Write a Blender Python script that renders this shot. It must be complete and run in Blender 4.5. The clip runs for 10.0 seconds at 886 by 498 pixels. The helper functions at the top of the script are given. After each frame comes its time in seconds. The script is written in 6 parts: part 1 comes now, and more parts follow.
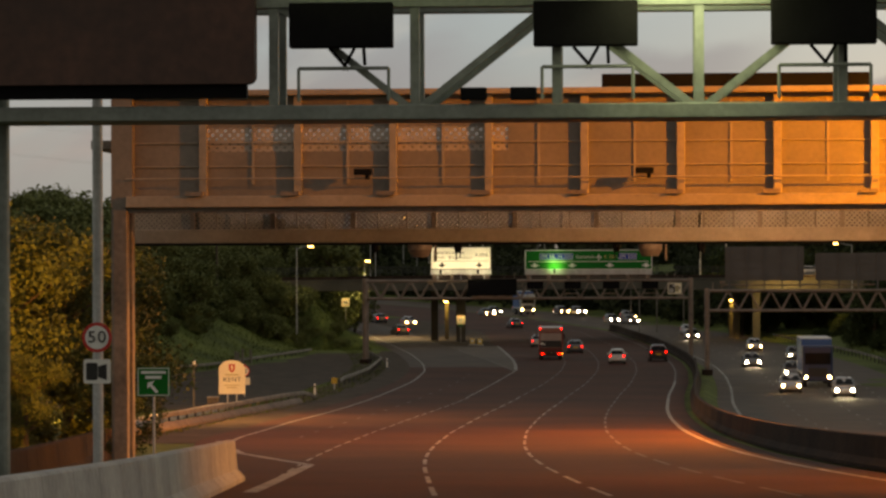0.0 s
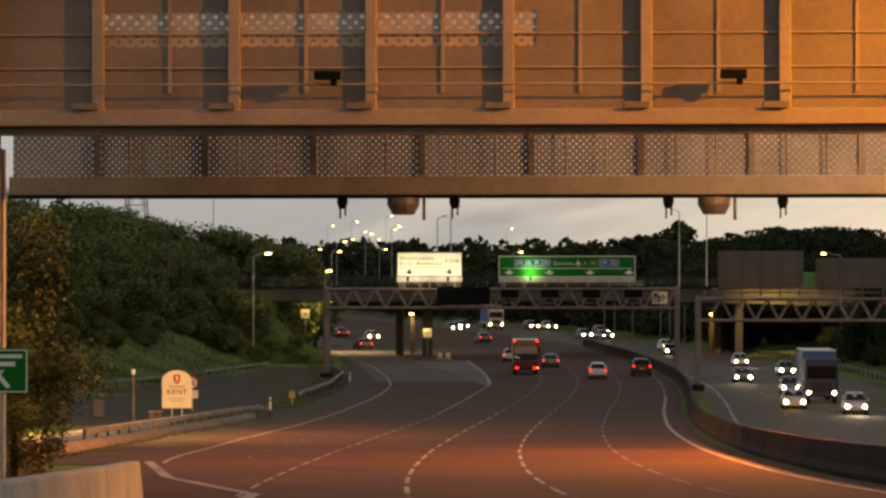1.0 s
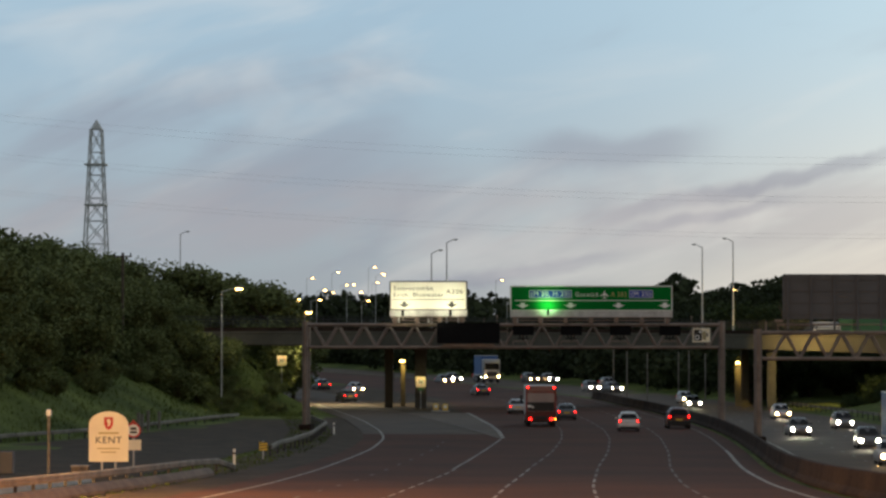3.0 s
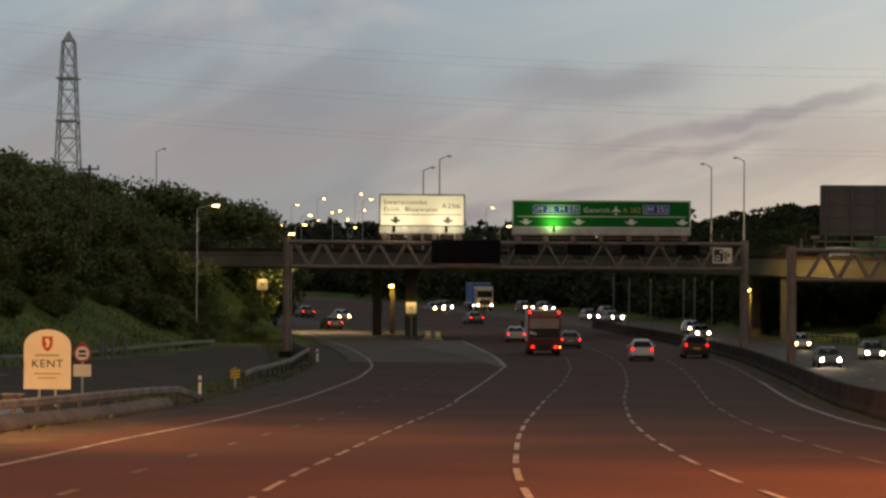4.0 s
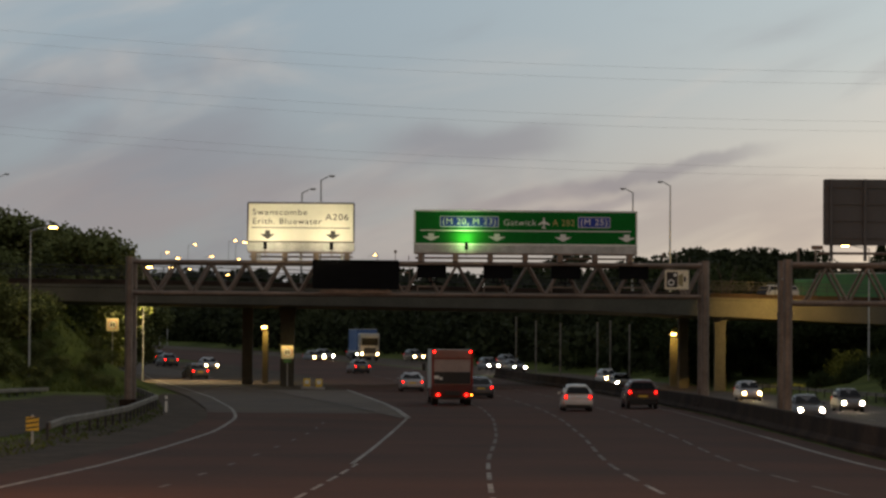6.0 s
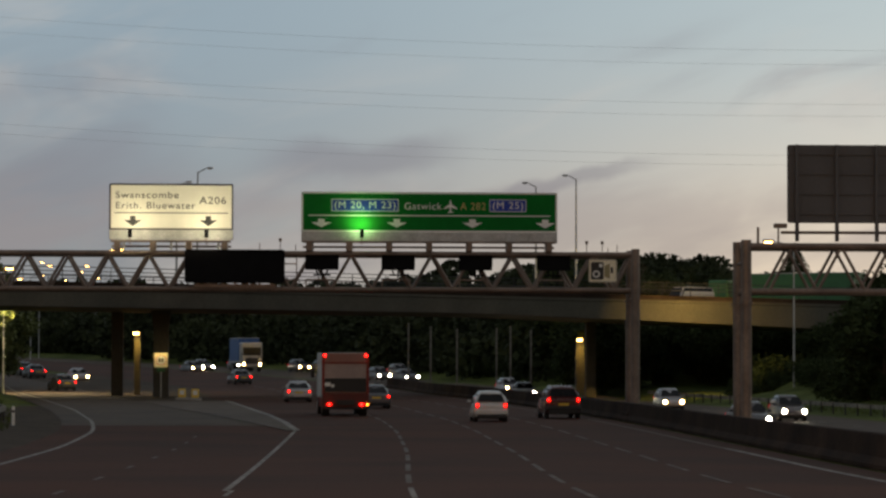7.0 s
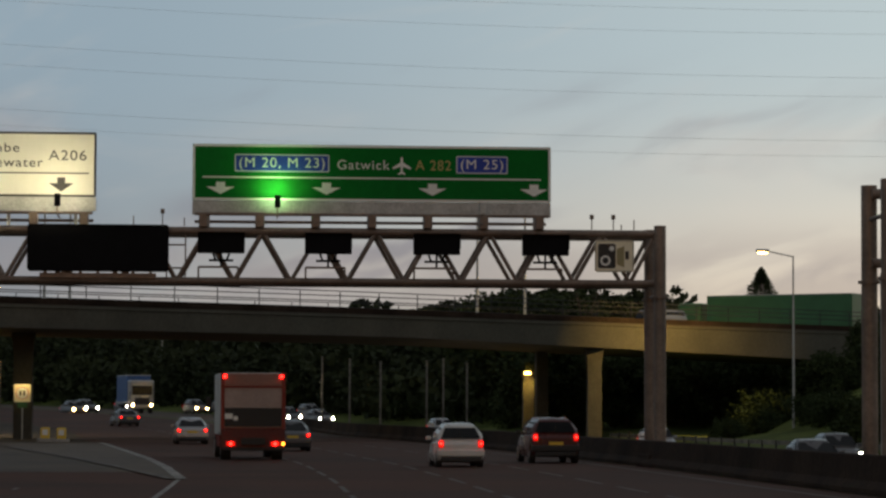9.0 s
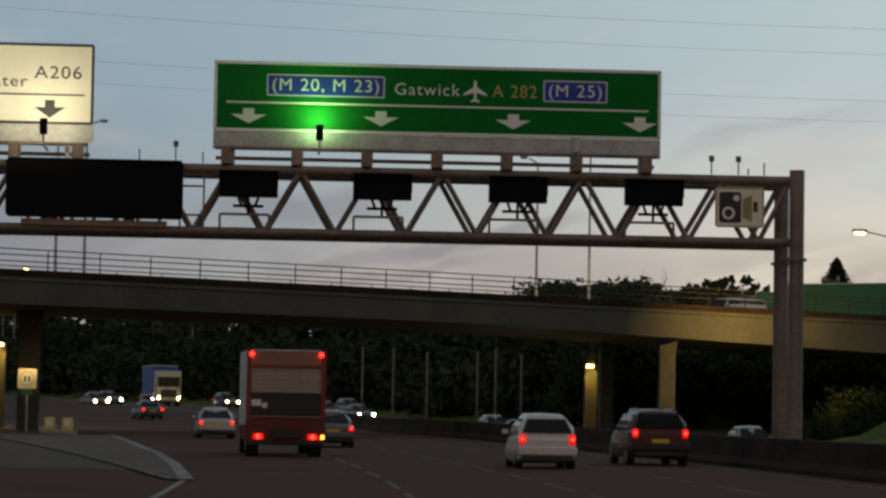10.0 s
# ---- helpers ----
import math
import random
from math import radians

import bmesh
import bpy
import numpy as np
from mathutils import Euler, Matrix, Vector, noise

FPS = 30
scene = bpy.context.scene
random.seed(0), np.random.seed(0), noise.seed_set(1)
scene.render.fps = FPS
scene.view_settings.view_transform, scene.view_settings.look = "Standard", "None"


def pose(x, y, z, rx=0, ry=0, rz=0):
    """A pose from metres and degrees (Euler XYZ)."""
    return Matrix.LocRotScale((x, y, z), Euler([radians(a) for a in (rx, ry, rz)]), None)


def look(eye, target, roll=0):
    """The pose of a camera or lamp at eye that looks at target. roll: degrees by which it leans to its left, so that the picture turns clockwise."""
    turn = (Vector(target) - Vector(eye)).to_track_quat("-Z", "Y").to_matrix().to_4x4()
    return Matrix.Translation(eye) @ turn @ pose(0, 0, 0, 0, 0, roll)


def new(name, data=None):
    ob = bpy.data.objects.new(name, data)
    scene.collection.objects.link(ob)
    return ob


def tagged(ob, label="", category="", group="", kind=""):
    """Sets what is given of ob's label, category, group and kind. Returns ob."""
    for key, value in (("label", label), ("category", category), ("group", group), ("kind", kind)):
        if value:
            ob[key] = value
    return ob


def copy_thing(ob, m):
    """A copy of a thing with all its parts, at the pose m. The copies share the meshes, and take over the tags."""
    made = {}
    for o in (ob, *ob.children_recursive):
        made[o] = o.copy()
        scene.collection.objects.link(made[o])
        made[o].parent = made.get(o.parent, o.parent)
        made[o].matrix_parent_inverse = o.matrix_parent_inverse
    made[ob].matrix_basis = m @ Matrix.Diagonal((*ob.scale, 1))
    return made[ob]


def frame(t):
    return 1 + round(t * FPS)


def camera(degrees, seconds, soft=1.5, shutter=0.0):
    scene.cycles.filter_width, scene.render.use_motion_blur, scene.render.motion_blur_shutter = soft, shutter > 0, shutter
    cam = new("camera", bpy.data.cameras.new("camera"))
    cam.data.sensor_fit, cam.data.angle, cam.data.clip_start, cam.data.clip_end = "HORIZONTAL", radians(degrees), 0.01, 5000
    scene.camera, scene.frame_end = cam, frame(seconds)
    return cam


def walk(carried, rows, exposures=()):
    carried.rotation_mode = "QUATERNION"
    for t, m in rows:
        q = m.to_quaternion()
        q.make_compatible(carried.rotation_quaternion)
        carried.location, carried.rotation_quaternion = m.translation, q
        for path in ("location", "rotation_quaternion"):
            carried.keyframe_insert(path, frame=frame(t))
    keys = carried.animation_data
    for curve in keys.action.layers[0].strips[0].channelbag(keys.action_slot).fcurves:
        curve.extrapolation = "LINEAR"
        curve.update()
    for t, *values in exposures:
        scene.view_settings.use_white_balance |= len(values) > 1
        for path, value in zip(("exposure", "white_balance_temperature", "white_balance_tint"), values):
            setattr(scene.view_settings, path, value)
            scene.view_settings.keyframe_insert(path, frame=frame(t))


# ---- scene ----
import collections

DEG = 17.2
cam = camera(DEG, 10.0, soft=2.6)
PATH = [
    (0, (0.000, -0.000, 9.065), (-6.283, 99.800, 9.810), -0.206),
    (0.2, (-0.391, 4.068, 8.844), (-6.398, 103.886, 9.538), -0.095),
    (0.5, (-0.975, 10.198, 8.506), (-6.473, 110.040, 9.662), 0.037),
    (0.75, (-1.451, 15.390, 8.204), (-6.537, 115.247, 9.661), 0.046),
    (1, (-1.924, 20.625, 7.901), (-6.864, 120.493, 9.322), -0.004),
    (1.2, (-2.302, 24.834, 7.669), (-6.948, 124.714, 8.946), -0.105),
    (1.4, (-2.682, 29.056, 7.442), (-6.783, 128.944, 9.524), -0.217),
    (1.5, (-2.874, 31.161, 7.330), (-6.764, 131.049, 10.024), -0.240),
    (1.7, (-3.266, 35.364, 7.111), (-7.164, 135.239, 10.920), -0.172),
    (2, (-3.862, 41.640, 6.788), (-7.929, 141.490, 10.463), -0.045),
    (2.2, (-4.262, 45.780, 6.573), (-8.292, 145.634, 9.783), -0.123),
    (2.5, (-4.857, 51.963, 6.253), (-9.028, 151.828, 9.345), -0.292),
    (2.7, (-5.225, 56.095, 6.052), (-9.457, 155.940, 9.675), -0.235),
    (3.8, (-6.961, 78.863, 5.061), (-10.695, 178.754, 7.887), 0.852),
    (4, (-7.243, 82.994, 4.890), (-10.975, 182.916, 6.211), 0.369),
    (4.25, (-7.575, 88.150, 4.677), (-11.330, 188.085, 4.710), 0.045),
    (4.5, (-7.887, 93.304, 4.467), (-11.300, 193.245, 4.895), -0.156),
    (4.75, (-8.154, 98.451, 4.262), (-11.045, 198.395, 5.656), -0.155),
    (5, (-8.401, 103.606, 4.061), (-10.768, 203.549, 6.470), -0.084),
    (5.2, (-8.581, 107.776, 3.912), (-10.521, 207.707, 7.066), -0.076),
    (6.3, (-9.288, 131.013, 3.191), (-7.737, 230.944, 6.562), 0.366),
    (6.5, (-9.365, 135.209, 3.065), (-7.003, 235.128, 6.332), 0.171),
    (7, (-9.506, 145.695, 2.762), (-5.074, 245.522, 6.642), 0.131),
    (7.5, (-9.525, 156.069, 2.488), (-3.744, 255.822, 6.496), 0.003),
    (8, (-9.529, 166.372, 2.242), (-2.943, 266.050, 6.820), -0.230),
    (8.5, (-9.467, 176.594, 1.993), (-1.996, 276.165, 7.454), -0.021),
    (9, (-9.302, 186.725, 1.749), (-1.524, 286.264, 7.362), 0.183),
    (9.5, (-9.113, 196.917, 1.540), (-1.814, 296.501, 6.999), 0.479),
    (10, (-8.954, 207.195, 1.356), (-2.433, 306.822, 6.996), 0.947),
]
EXPOSURES = [(0.0, 0.24, 8900, 13), (0.5, 0.35, 9400, 15), (1.0, 0.55, 8300, 11), (1.5, 0.53, 7500, 9), (2.0, 0.57, 6450, 3), (2.7, 0.52, 6450, 4), (3.8, 0.16, 7600, 13), (4.5, 0.08, 7700, 13), (5.2, 0.1, 7700, 14), (6.5, 0.0, 7400, 12), (8.0, -0.08, 7200, 11), (10.0, -0.06, 7100, 10)]
walk(cam, [(t, look(eye, target, roll)) for t, eye, target, roll in PATH], EXPOSURES)

# ---- world and light ----
world = bpy.data.worlds.new("dusk")
scene.world = world
world.use_nodes = True


def world_nodes():
    nt = world.node_tree
    nt.nodes.clear()
    N, L = nt.nodes.new, nt.links.new

    def mix(fac, a, b, mode="MIX"):
        m = N("ShaderNodeMix")
        m.data_type, m.blend_type = "RGBA", mode
        for sock, v in (("Factor", fac), ("A", a), ("B", b)):
            if isinstance(v, (int, float)):
                m.inputs[sock].default_value = v
            elif isinstance(v, tuple):
                m.inputs[sock].default_value = (*v, 1)
            else:
                L(v, m.inputs[sock])
        return m.outputs["Result"]

    def span(v, a, b):
        m = N("ShaderNodeMapRange")
        m.interpolation_type = "SMOOTHSTEP"
        m.inputs["From Min"].default_value, m.inputs["From Max"].default_value = a, b
        L(v, m.inputs[0])
        return m.outputs[0]

    def noise_at(vec, scale, detail, dist):
        n = N("ShaderNodeTexNoise")
        n.inputs["Scale"].default_value, n.inputs["Detail"].default_value, n.inputs["Distortion"].default_value = scale, detail, dist
        L(vec, n.inputs["Vector"])
        return n.outputs[0]

    out, bg = N("ShaderNodeOutputWorld"), N("ShaderNodeBackground")
    sky = N("ShaderNodeTexSky")
    sky.sky_type, sky.sun_disc = "NISHITA", False
    sky.sun_elevation, sky.sun_rotation = radians(1.0), radians(40)
    sky.air_density, sky.dust_density, sky.ozone_density = 1.0, 1.5, 2.0
    co, sep = N("ShaderNodeTexCoord"), N("ShaderNodeSeparateXYZ")
    L(co.outputs["Generated"], sep.inputs[0])
    X, Y, Z = sep.outputs
    # dusk haze: grey-blue above, peach towards the sunset
    side, high = span(X, -0.07, 0.27), span(Z, -0.01, 0.13)
    low = mix(side, HAZE_LOW_LEFT, HAZE_LOW_RIGHT)
    up = mix(side, HAZE_HIGH_LEFT, HAZE_HIGH_RIGHT)
    haze = mix(high, low, up)
    haze = mix(span(Z, 0.15, 0.8), haze, ZENITH)
    haze = mix(span(Y, 0.55, -0.6), haze, mix(0.75, ZENITH, HAZE_LOW_LEFT))
    dome = mix(1.0, sky.outputs[0], (SKY, SKY, SKY), "MULTIPLY")
    clear = mix(HAZE, dome, haze)
    # cloud streaks on a high flat layer
    comb = N("ShaderNodeCombineXYZ")
    L(X, comb.inputs["X"])
    L(Z, comb.inputs["Y"])
    L(Y, comb.inputs["Z"])
    mp = N("ShaderNodeMapping")
    mp.inputs["Location"].default_value = CLOUD_SHIFT
    mp.vector_type = "TEXTURE"
    mp.inputs["Rotation"].default_value = (0, 0, radians(CLOUD_TURN))
    mp.inputs["Scale"].default_value = CLOUD_SCALE
    L(comb.outputs[0], mp.inputs[0])
    def calc(op, a, b):
        m = N("ShaderNodeMath")
        m.operation = op
        for k, v in enumerate((a, b)):
            if isinstance(v, (int, float)):
                m.inputs[k].default_value = v
            else:
                L(v, m.inputs[k])
        return m.outputs[0]

    thin = span(Z, 0.128, 0.092)
    body = calc("MULTIPLY", span(noise_at(mp.outputs[0], 0.8, 4.0, 0.5), 0.45, 0.75), thin)
    wisp = calc("MULTIPLY", span(noise_at(mp.outputs[0], 1.7, 5.0, 0.6), 0.52, 0.78), thin)
    glow = span(noise_at(mp.outputs[0], 1.1, 4.0, 0.6), 0.50, 0.80)
    clouded = mix(body, clear, mix(0.55, clear, CLOUD_GREY))
    clouded = mix(wisp, clouded, mix(0.36, clouded, CLOUD_GREY))
    # a low mauve bank of cloud
    bank_mask = calc("MULTIPLY", calc("MULTIPLY", span(Z, 0.022, 0.044), span(Z, 0.070, 0.050)), span(noise_at(mp.outputs[0], 2.3, 4.0, 0.4), 0.30, 0.62))
    clouded = mix(calc("MULTIPLY", bank_mask, 0.42), clouded, CLOUD_MAUVE)
    # two thin streaks climbing towards the sunset
    rough = calc("MULTIPLY", calc("SUBTRACT", noise_at(co.outputs["Generated"], 34.0, 4.0, 0.4), 0.5), 0.012)
    for start, slope, x0, x1, thick in ((0.044, 0.2, 0.0, 0.125, 0.0042), (0.0365, 0.21, 0.01, 0.085, 0.003), (0.068, 0.1, -0.03, 0.06, 0.010), (0.030, 0.12, -0.06, 0.03, 0.004)):
        off = calc("ABSOLUTE", calc("ADD", calc("SUBTRACT", calc("SUBTRACT", Z, calc("MULTIPLY", X, slope)), start), rough), 0.0)
        mask = calc("MULTIPLY", calc("MULTIPLY", span(off, thick, thick * 0.2), span(X, x0, x0 + 0.03)), span(X, x1, x1 - 0.03))
        clouded = mix(calc("MULTIPLY", mask, 0.48), clouded, CLOUD_GREY)
    lit = N("ShaderNodeMath")
    lit.operation, lit.inputs[1].default_value = "MULTIPLY", 0.30
    L(glow, lit.inputs[0])
    clouded = mix(lit.outputs[0], clouded, CLOUD_LIT)
    L(clouded, bg.inputs["Color"])
    bg.inputs["Strength"].default_value = SKY_LEVEL
    L(bg.outputs[0], out.inputs[0])


SKY, HAZE, SKY_LEVEL = 0.10, 0.90, 1.12
HAZE_LOW_LEFT, HAZE_LOW_RIGHT = (0.255, 0.275, 0.30), (0.95, 0.79, 0.60)
HAZE_HIGH_LEFT, HAZE_HIGH_RIGHT = (0.275, 0.385, 0.495), (0.47, 0.59, 0.665)
ZENITH = (0.145, 0.165, 0.20)
CLOUD_GREY, CLOUD_LIT = (0.185, 0.185, 0.235), (0.62, 0.57, 0.54)
CLOUD_MAUVE = (0.285, 0.255, 0.275)
CLOUD_SHIFT, CLOUD_TURN, CLOUD_SCALE = (0.35, 0.02, 0.0), 15, (0.115, 0.034, 0.5)
world_nodes()


def lamp(name, kind, m, power, colour, size=0.3, spread=None):
    data = bpy.data.lights.new(name, kind)
    data.energy, data.color = power, colour
    if kind == "AREA":
        data.shape, data.size = "DISK", size
        if spread:
            data.spread = radians(spread)
    elif kind == "SUN":
        data.angle = radians(size)
    else:
        data.shadow_soft_size = size
    ob = new(name, data)
    ob.matrix_world = m
    return ob


lamp("sun", "SUN", look((60, 50, 12), (0, 0, 0)), 0.1, (1.0, 0.75, 0.55), 15)

# ---- materials ----
def mat(name, colour, rough=0.7, metal=0.0, vary=0.25, scale=1.0, fine=12.0, bump=0.15, emit=None, strength=0.0, second=None, spec=0.5):
    m = bpy.data.materials.new(name)
    m.use_nodes = True
    nt = m.node_tree
    N, L = nt.nodes.new, nt.links.new
    b = nt.nodes["Principled BSDF"]
    b.inputs["Roughness"].default_value, b.inputs["Metallic"].default_value = rough, metal
    b.inputs["Specular IOR Level"].default_value = spec
    co = N("ShaderNodeTexCoord")
    n1, n2 = N("ShaderNodeTexNoise"), N("ShaderNodeTexNoise")
    n1.inputs["Scale"].default_value, n1.inputs["Detail"].default_value = scale, 4.0
    n2.inputs["Scale"].default_value, n2.inputs["Detail"].default_value = fine, 3.0
    L(co.outputs["Object"], n1.inputs["Vector"])
    L(co.outputs["Object"], n2.inputs["Vector"])
    c = Vector(colour)
    dark, light = c * (1 - vary), c * (1 + vary)
    if second:
        light = Vector(second)
    ramp = N("ShaderNodeValToRGB")
    ramp.color_ramp.elements[0].position, ramp.color_ramp.elements[1].position = 0.32, 0.68
    ramp.color_ramp.elements[0].color, ramp.color_ramp.elements[1].color = (*dark, 1), (*light, 1)
    L(n1.outputs[0], ramp.inputs[0])
    mx = N("ShaderNodeMix")
    mx.data_type, mx.blend_type = "RGBA", "OVERLAY"
    mx.inputs["Factor"].default_value = min(1.0, vary * 1.6)
    L(ramp.outputs[0], mx.inputs["A"])
    L(n2.outputs[0], mx.inputs["B"])
    L(mx.outputs["Result"], b.inputs["Base Color"])
    if bump:
        bp = N("ShaderNodeBump")
        bp.inputs["Strength"].default_value, bp.inputs["Distance"].default_value = bump, 0.02
        L(n2.outputs[0], bp.inputs["Height"])
        L(bp.outputs[0], b.inputs["Normal"])
    rr = N("ShaderNodeMapRange")
    rr.inputs["To Min"].default_value, rr.inputs["To Max"].default_value = max(0.03, rough - 0.12), min(1.0, rough + 0.12)
    L(n1.outputs[0], rr.inputs[0])
    L(rr.outputs[0], b.inputs["Roughness"])
    if emit:
        b.inputs["Emission Color"].default_value = (*emit, 1)
        b.inputs["Emission Strength"].default_value = strength
    return m


M_ASPHALT = mat("asphalt", (0.067, 0.0305, 0.0205), 0.92, vary=0.28, scale=0.12, fine=11, bump=0.4, spec=0.14)
M_ASPHALT_OLD = mat("worn_asphalt", (0.080, 0.060, 0.046), 0.86, vary=0.3, scale=0.3, fine=7, bump=0.4, spec=0.22)
M_PAINT = mat("road_paint", (0.20, 0.185, 0.165), 0.75, vary=0.6, scale=0.9, fine=7)
M_PAINT_WORN = mat("worn_road_paint", (0.105, 0.088, 0.074), 0.85, vary=0.5, scale=0.7, fine=6)
M_PAVED = mat("paved_island", (0.082, 0.060, 0.043), 0.9, vary=0.35, scale=0.5, fine=6)
M_RAIL = mat("dull_bridge_rail", (0.03, 0.03, 0.033), 0.7, metal=0.1, vary=0.25, scale=0.6)
M_GRASS_GROUND = mat("verge_grass", (0.075, 0.105, 0.028), 0.95, vary=0.35, scale=0.15, fine=3, bump=0.5, second=(0.125, 0.155, 0.045), spec=0.08)
M_CONCRETE_BROWN = mat("dirty_verge_concrete", (0.125, 0.102, 0.082), 0.9, vary=0.35, scale=0.7, fine=6)
M_DIRT = mat("bare_earth", (0.060, 0.045, 0.032), 0.95, vary=0.4, scale=0.5, fine=4, bump=0.4, spec=0.1)
M_CONCRETE = mat("concrete", (0.30, 0.29, 0.27), 0.85, vary=0.25, scale=0.5, fine=8)
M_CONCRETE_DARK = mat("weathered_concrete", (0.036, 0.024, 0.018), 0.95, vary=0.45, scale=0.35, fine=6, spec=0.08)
M_DECK = mat("bridge_concrete", (0.096, 0.089, 0.069), 0.85, vary=0.2, scale=0.3, fine=5)
M_GALV = mat("galvanised_steel", (0.44, 0.45, 0.44), 0.55, metal=0.15, vary=0.2, scale=1.5, fine=12)
M_DULL_RAIL = mat("dull_barrier_steel", (0.17, 0.155, 0.13), 0.75, metal=0.1, vary=0.4, scale=0.8, fine=7)
M_BROWN_STEEL = mat("weathered_steel", (0.20, 0.155, 0.13), 0.55, metal=0.3, vary=0.3, scale=0.8, fine=9)
M_CLADDING = mat("painted_steel_cladding", (0.195, 0.155, 0.128), 0.6, vary=0.15, scale=0.7, fine=10)
M_CLADDING_EDGE = mat("painted_steel_flange", (0.30, 0.24, 0.19), 0.55, vary=0.15, scale=1.0, fine=10)
M_GREEN_STEEL = mat("grey_green_steel", (0.19, 0.22, 0.20), 0.5, metal=0.2, vary=0.2, scale=1.0, fine=10)
M_GANTRY = mat("gantry_steel", (0.195, 0.15, 0.122), 0.5, metal=0.3, vary=0.25, scale=0.9, fine=9)
# black housing tinted red-brown: the glow of nearby lights is in its colour
M_GLOW_HOUSING = mat("glow_tinted_housing", (0.060, 0.027, 0.019), 0.6, vary=0.35, scale=0.7, fine=5)
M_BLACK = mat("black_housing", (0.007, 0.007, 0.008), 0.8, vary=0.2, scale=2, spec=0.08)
M_SIGN_CREAM = mat("white_sign_face", (0.78, 0.77, 0.68), 0.75, vary=0.06, scale=0.6, fine=5, bump=0.02, spec=0.12)
M_SIGN_GREEN = mat("green_sign_face", (0.0012, 0.15, 0.022), 0.75, vary=0.1, scale=0.6, fine=5, bump=0.02, spec=0.12)
M_SIGN_BLUE = mat("blue_sign_patch", (0.010, 0.045, 0.36), 0.6, vary=0.1, bump=0.02)
M_SIGN_WHITE = mat("white_legend", (0.82, 0.82, 0.78), 0.7, vary=0.05, bump=0.02, spec=0.15)
M_SIGN_YELLOW = mat("yellow_legend", (0.50, 0.40, 0.15), 0.6, vary=0.05, bump=0.02)
M_FLASH = mat("olive_flash_symbol", (0.34, 0.29, 0.15), 0.6, vary=0.05, bump=0.02)
M_SIGN_BLACK = mat("black_legend", (0.02, 0.02, 0.02), 0.5, vary=0.05, bump=0.02)
M_SIGN_BACK = mat("grey_sign_back", (0.088, 0.09, 0.096), 0.6, metal=0.2, vary=0.15, scale=0.6)
M_BUFF = mat("buff_sign_face", (0.88, 0.80, 0.60), 0.5, vary=0.06, bump=0.02)
M_RED = mat("red_sign_paint", (0.55, 0.03, 0.025), 0.45, vary=0.1, bump=0.02)
# far leaves darkened: the shade seen below the bridge is in this colour
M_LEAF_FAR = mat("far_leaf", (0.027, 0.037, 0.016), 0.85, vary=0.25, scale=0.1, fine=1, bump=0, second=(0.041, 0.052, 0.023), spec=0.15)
M_BARK = mat("bark", (0.075, 0.055, 0.04), 0.95, vary=0.3, scale=2, fine=10)
M_LEAF = mat("dark_leaf", (0.098, 0.128, 0.044), 0.8, vary=0.3, scale=0.35, fine=2, bump=0, second=(0.160, 0.185, 0.068), spec=0.2)
# darker copy of the leaf colours, shade under and behind the bridge painted in
M_LEAF_SHADE = mat("shaded_leaf", (0.033, 0.052, 0.019), 0.85, vary=0.3, scale=0.35, fine=2, bump=0, second=(0.054, 0.074, 0.028), spec=0.12)
M_LEAF_PALE = mat("olive_leaf", (0.075, 0.095, 0.030), 0.75, vary=0.3, scale=0.4, fine=2, bump=0, second=(0.12, 0.14, 0.045), spec=0.2)
M_RUBBER = mat("tyre_rubber", (0.018, 0.018, 0.018), 0.85, vary=0.15)
M_GLASS_DARK = mat("dark_car_glass", (0.007, 0.008, 0.009), 0.12, vary=0.05, bump=0, spec=0.22)
M_CHROME = mat("bare_metal", (0.45, 0.45, 0.46), 0.3, metal=0.9, vary=0.1)
M_PLASTIC = mat("black_plastic", (0.02, 0.02, 0.02), 0.6, vary=0.15)
M_WHITE_CAR = mat("silver_white_car_paint", (0.55, 0.55, 0.53), 0.28, vary=0.06, bump=0)
# dark paint with the brake lights' red tint mixed into its colour
M_DARK_CAR = mat("dark_car_paint_red_tint", (0.075, 0.016, 0.015), 0.28, vary=0.08, bump=0)
M_SILVER_CAR = mat("silver_car_paint", (0.40, 0.40, 0.41), 0.3, metal=0.4, vary=0.06, bump=0)
M_GREY_CAR = mat("grey_car_paint", (0.12, 0.12, 0.125), 0.3, metal=0.3, vary=0.06, bump=0)
M_LORRY_WHITE = mat("white_lorry_panel", (0.62, 0.62, 0.60), 0.5, vary=0.12, scale=0.7)
# lorry rear colours partly hold the red glow of its tail lights
M_LORRY_RED = mat("red_lorry_paint_glow", (0.21, 0.011, 0.010), 0.4, vary=0.15, scale=0.8)
M_LORRY_DARK = mat("dark_lorry_panel_red_glow", (0.095, 0.007, 0.007), 0.5, vary=0.2, scale=0.9)
M_LORRY_HEADER = mat("header_red_glow", (0.30, 0.15, 0.12), 0.5, vary=0.15, scale=0.9)
M_CAB_BLUE = mat("dark_blue_cab_paint", (0.02, 0.035, 0.09), 0.35, vary=0.1, bump=0)
M_LORRY_GREY = mat("roller_shutter_pink_glow", (0.42, 0.33, 0.30), 0.55, vary=0.12, scale=0.8)
M_LORRY_GREEN = mat("green_trailer_side", (0.045, 0.16, 0.065), 0.5, vary=0.12)
M_LORRY_BLUE = mat("blue_trailer_side", (0.03, 0.10, 0.28), 0.5, vary=0.12)
M_PLATE = mat("yellow_plate", (0.75, 0.50, 0.06), 0.5, vary=0.05, bump=0)
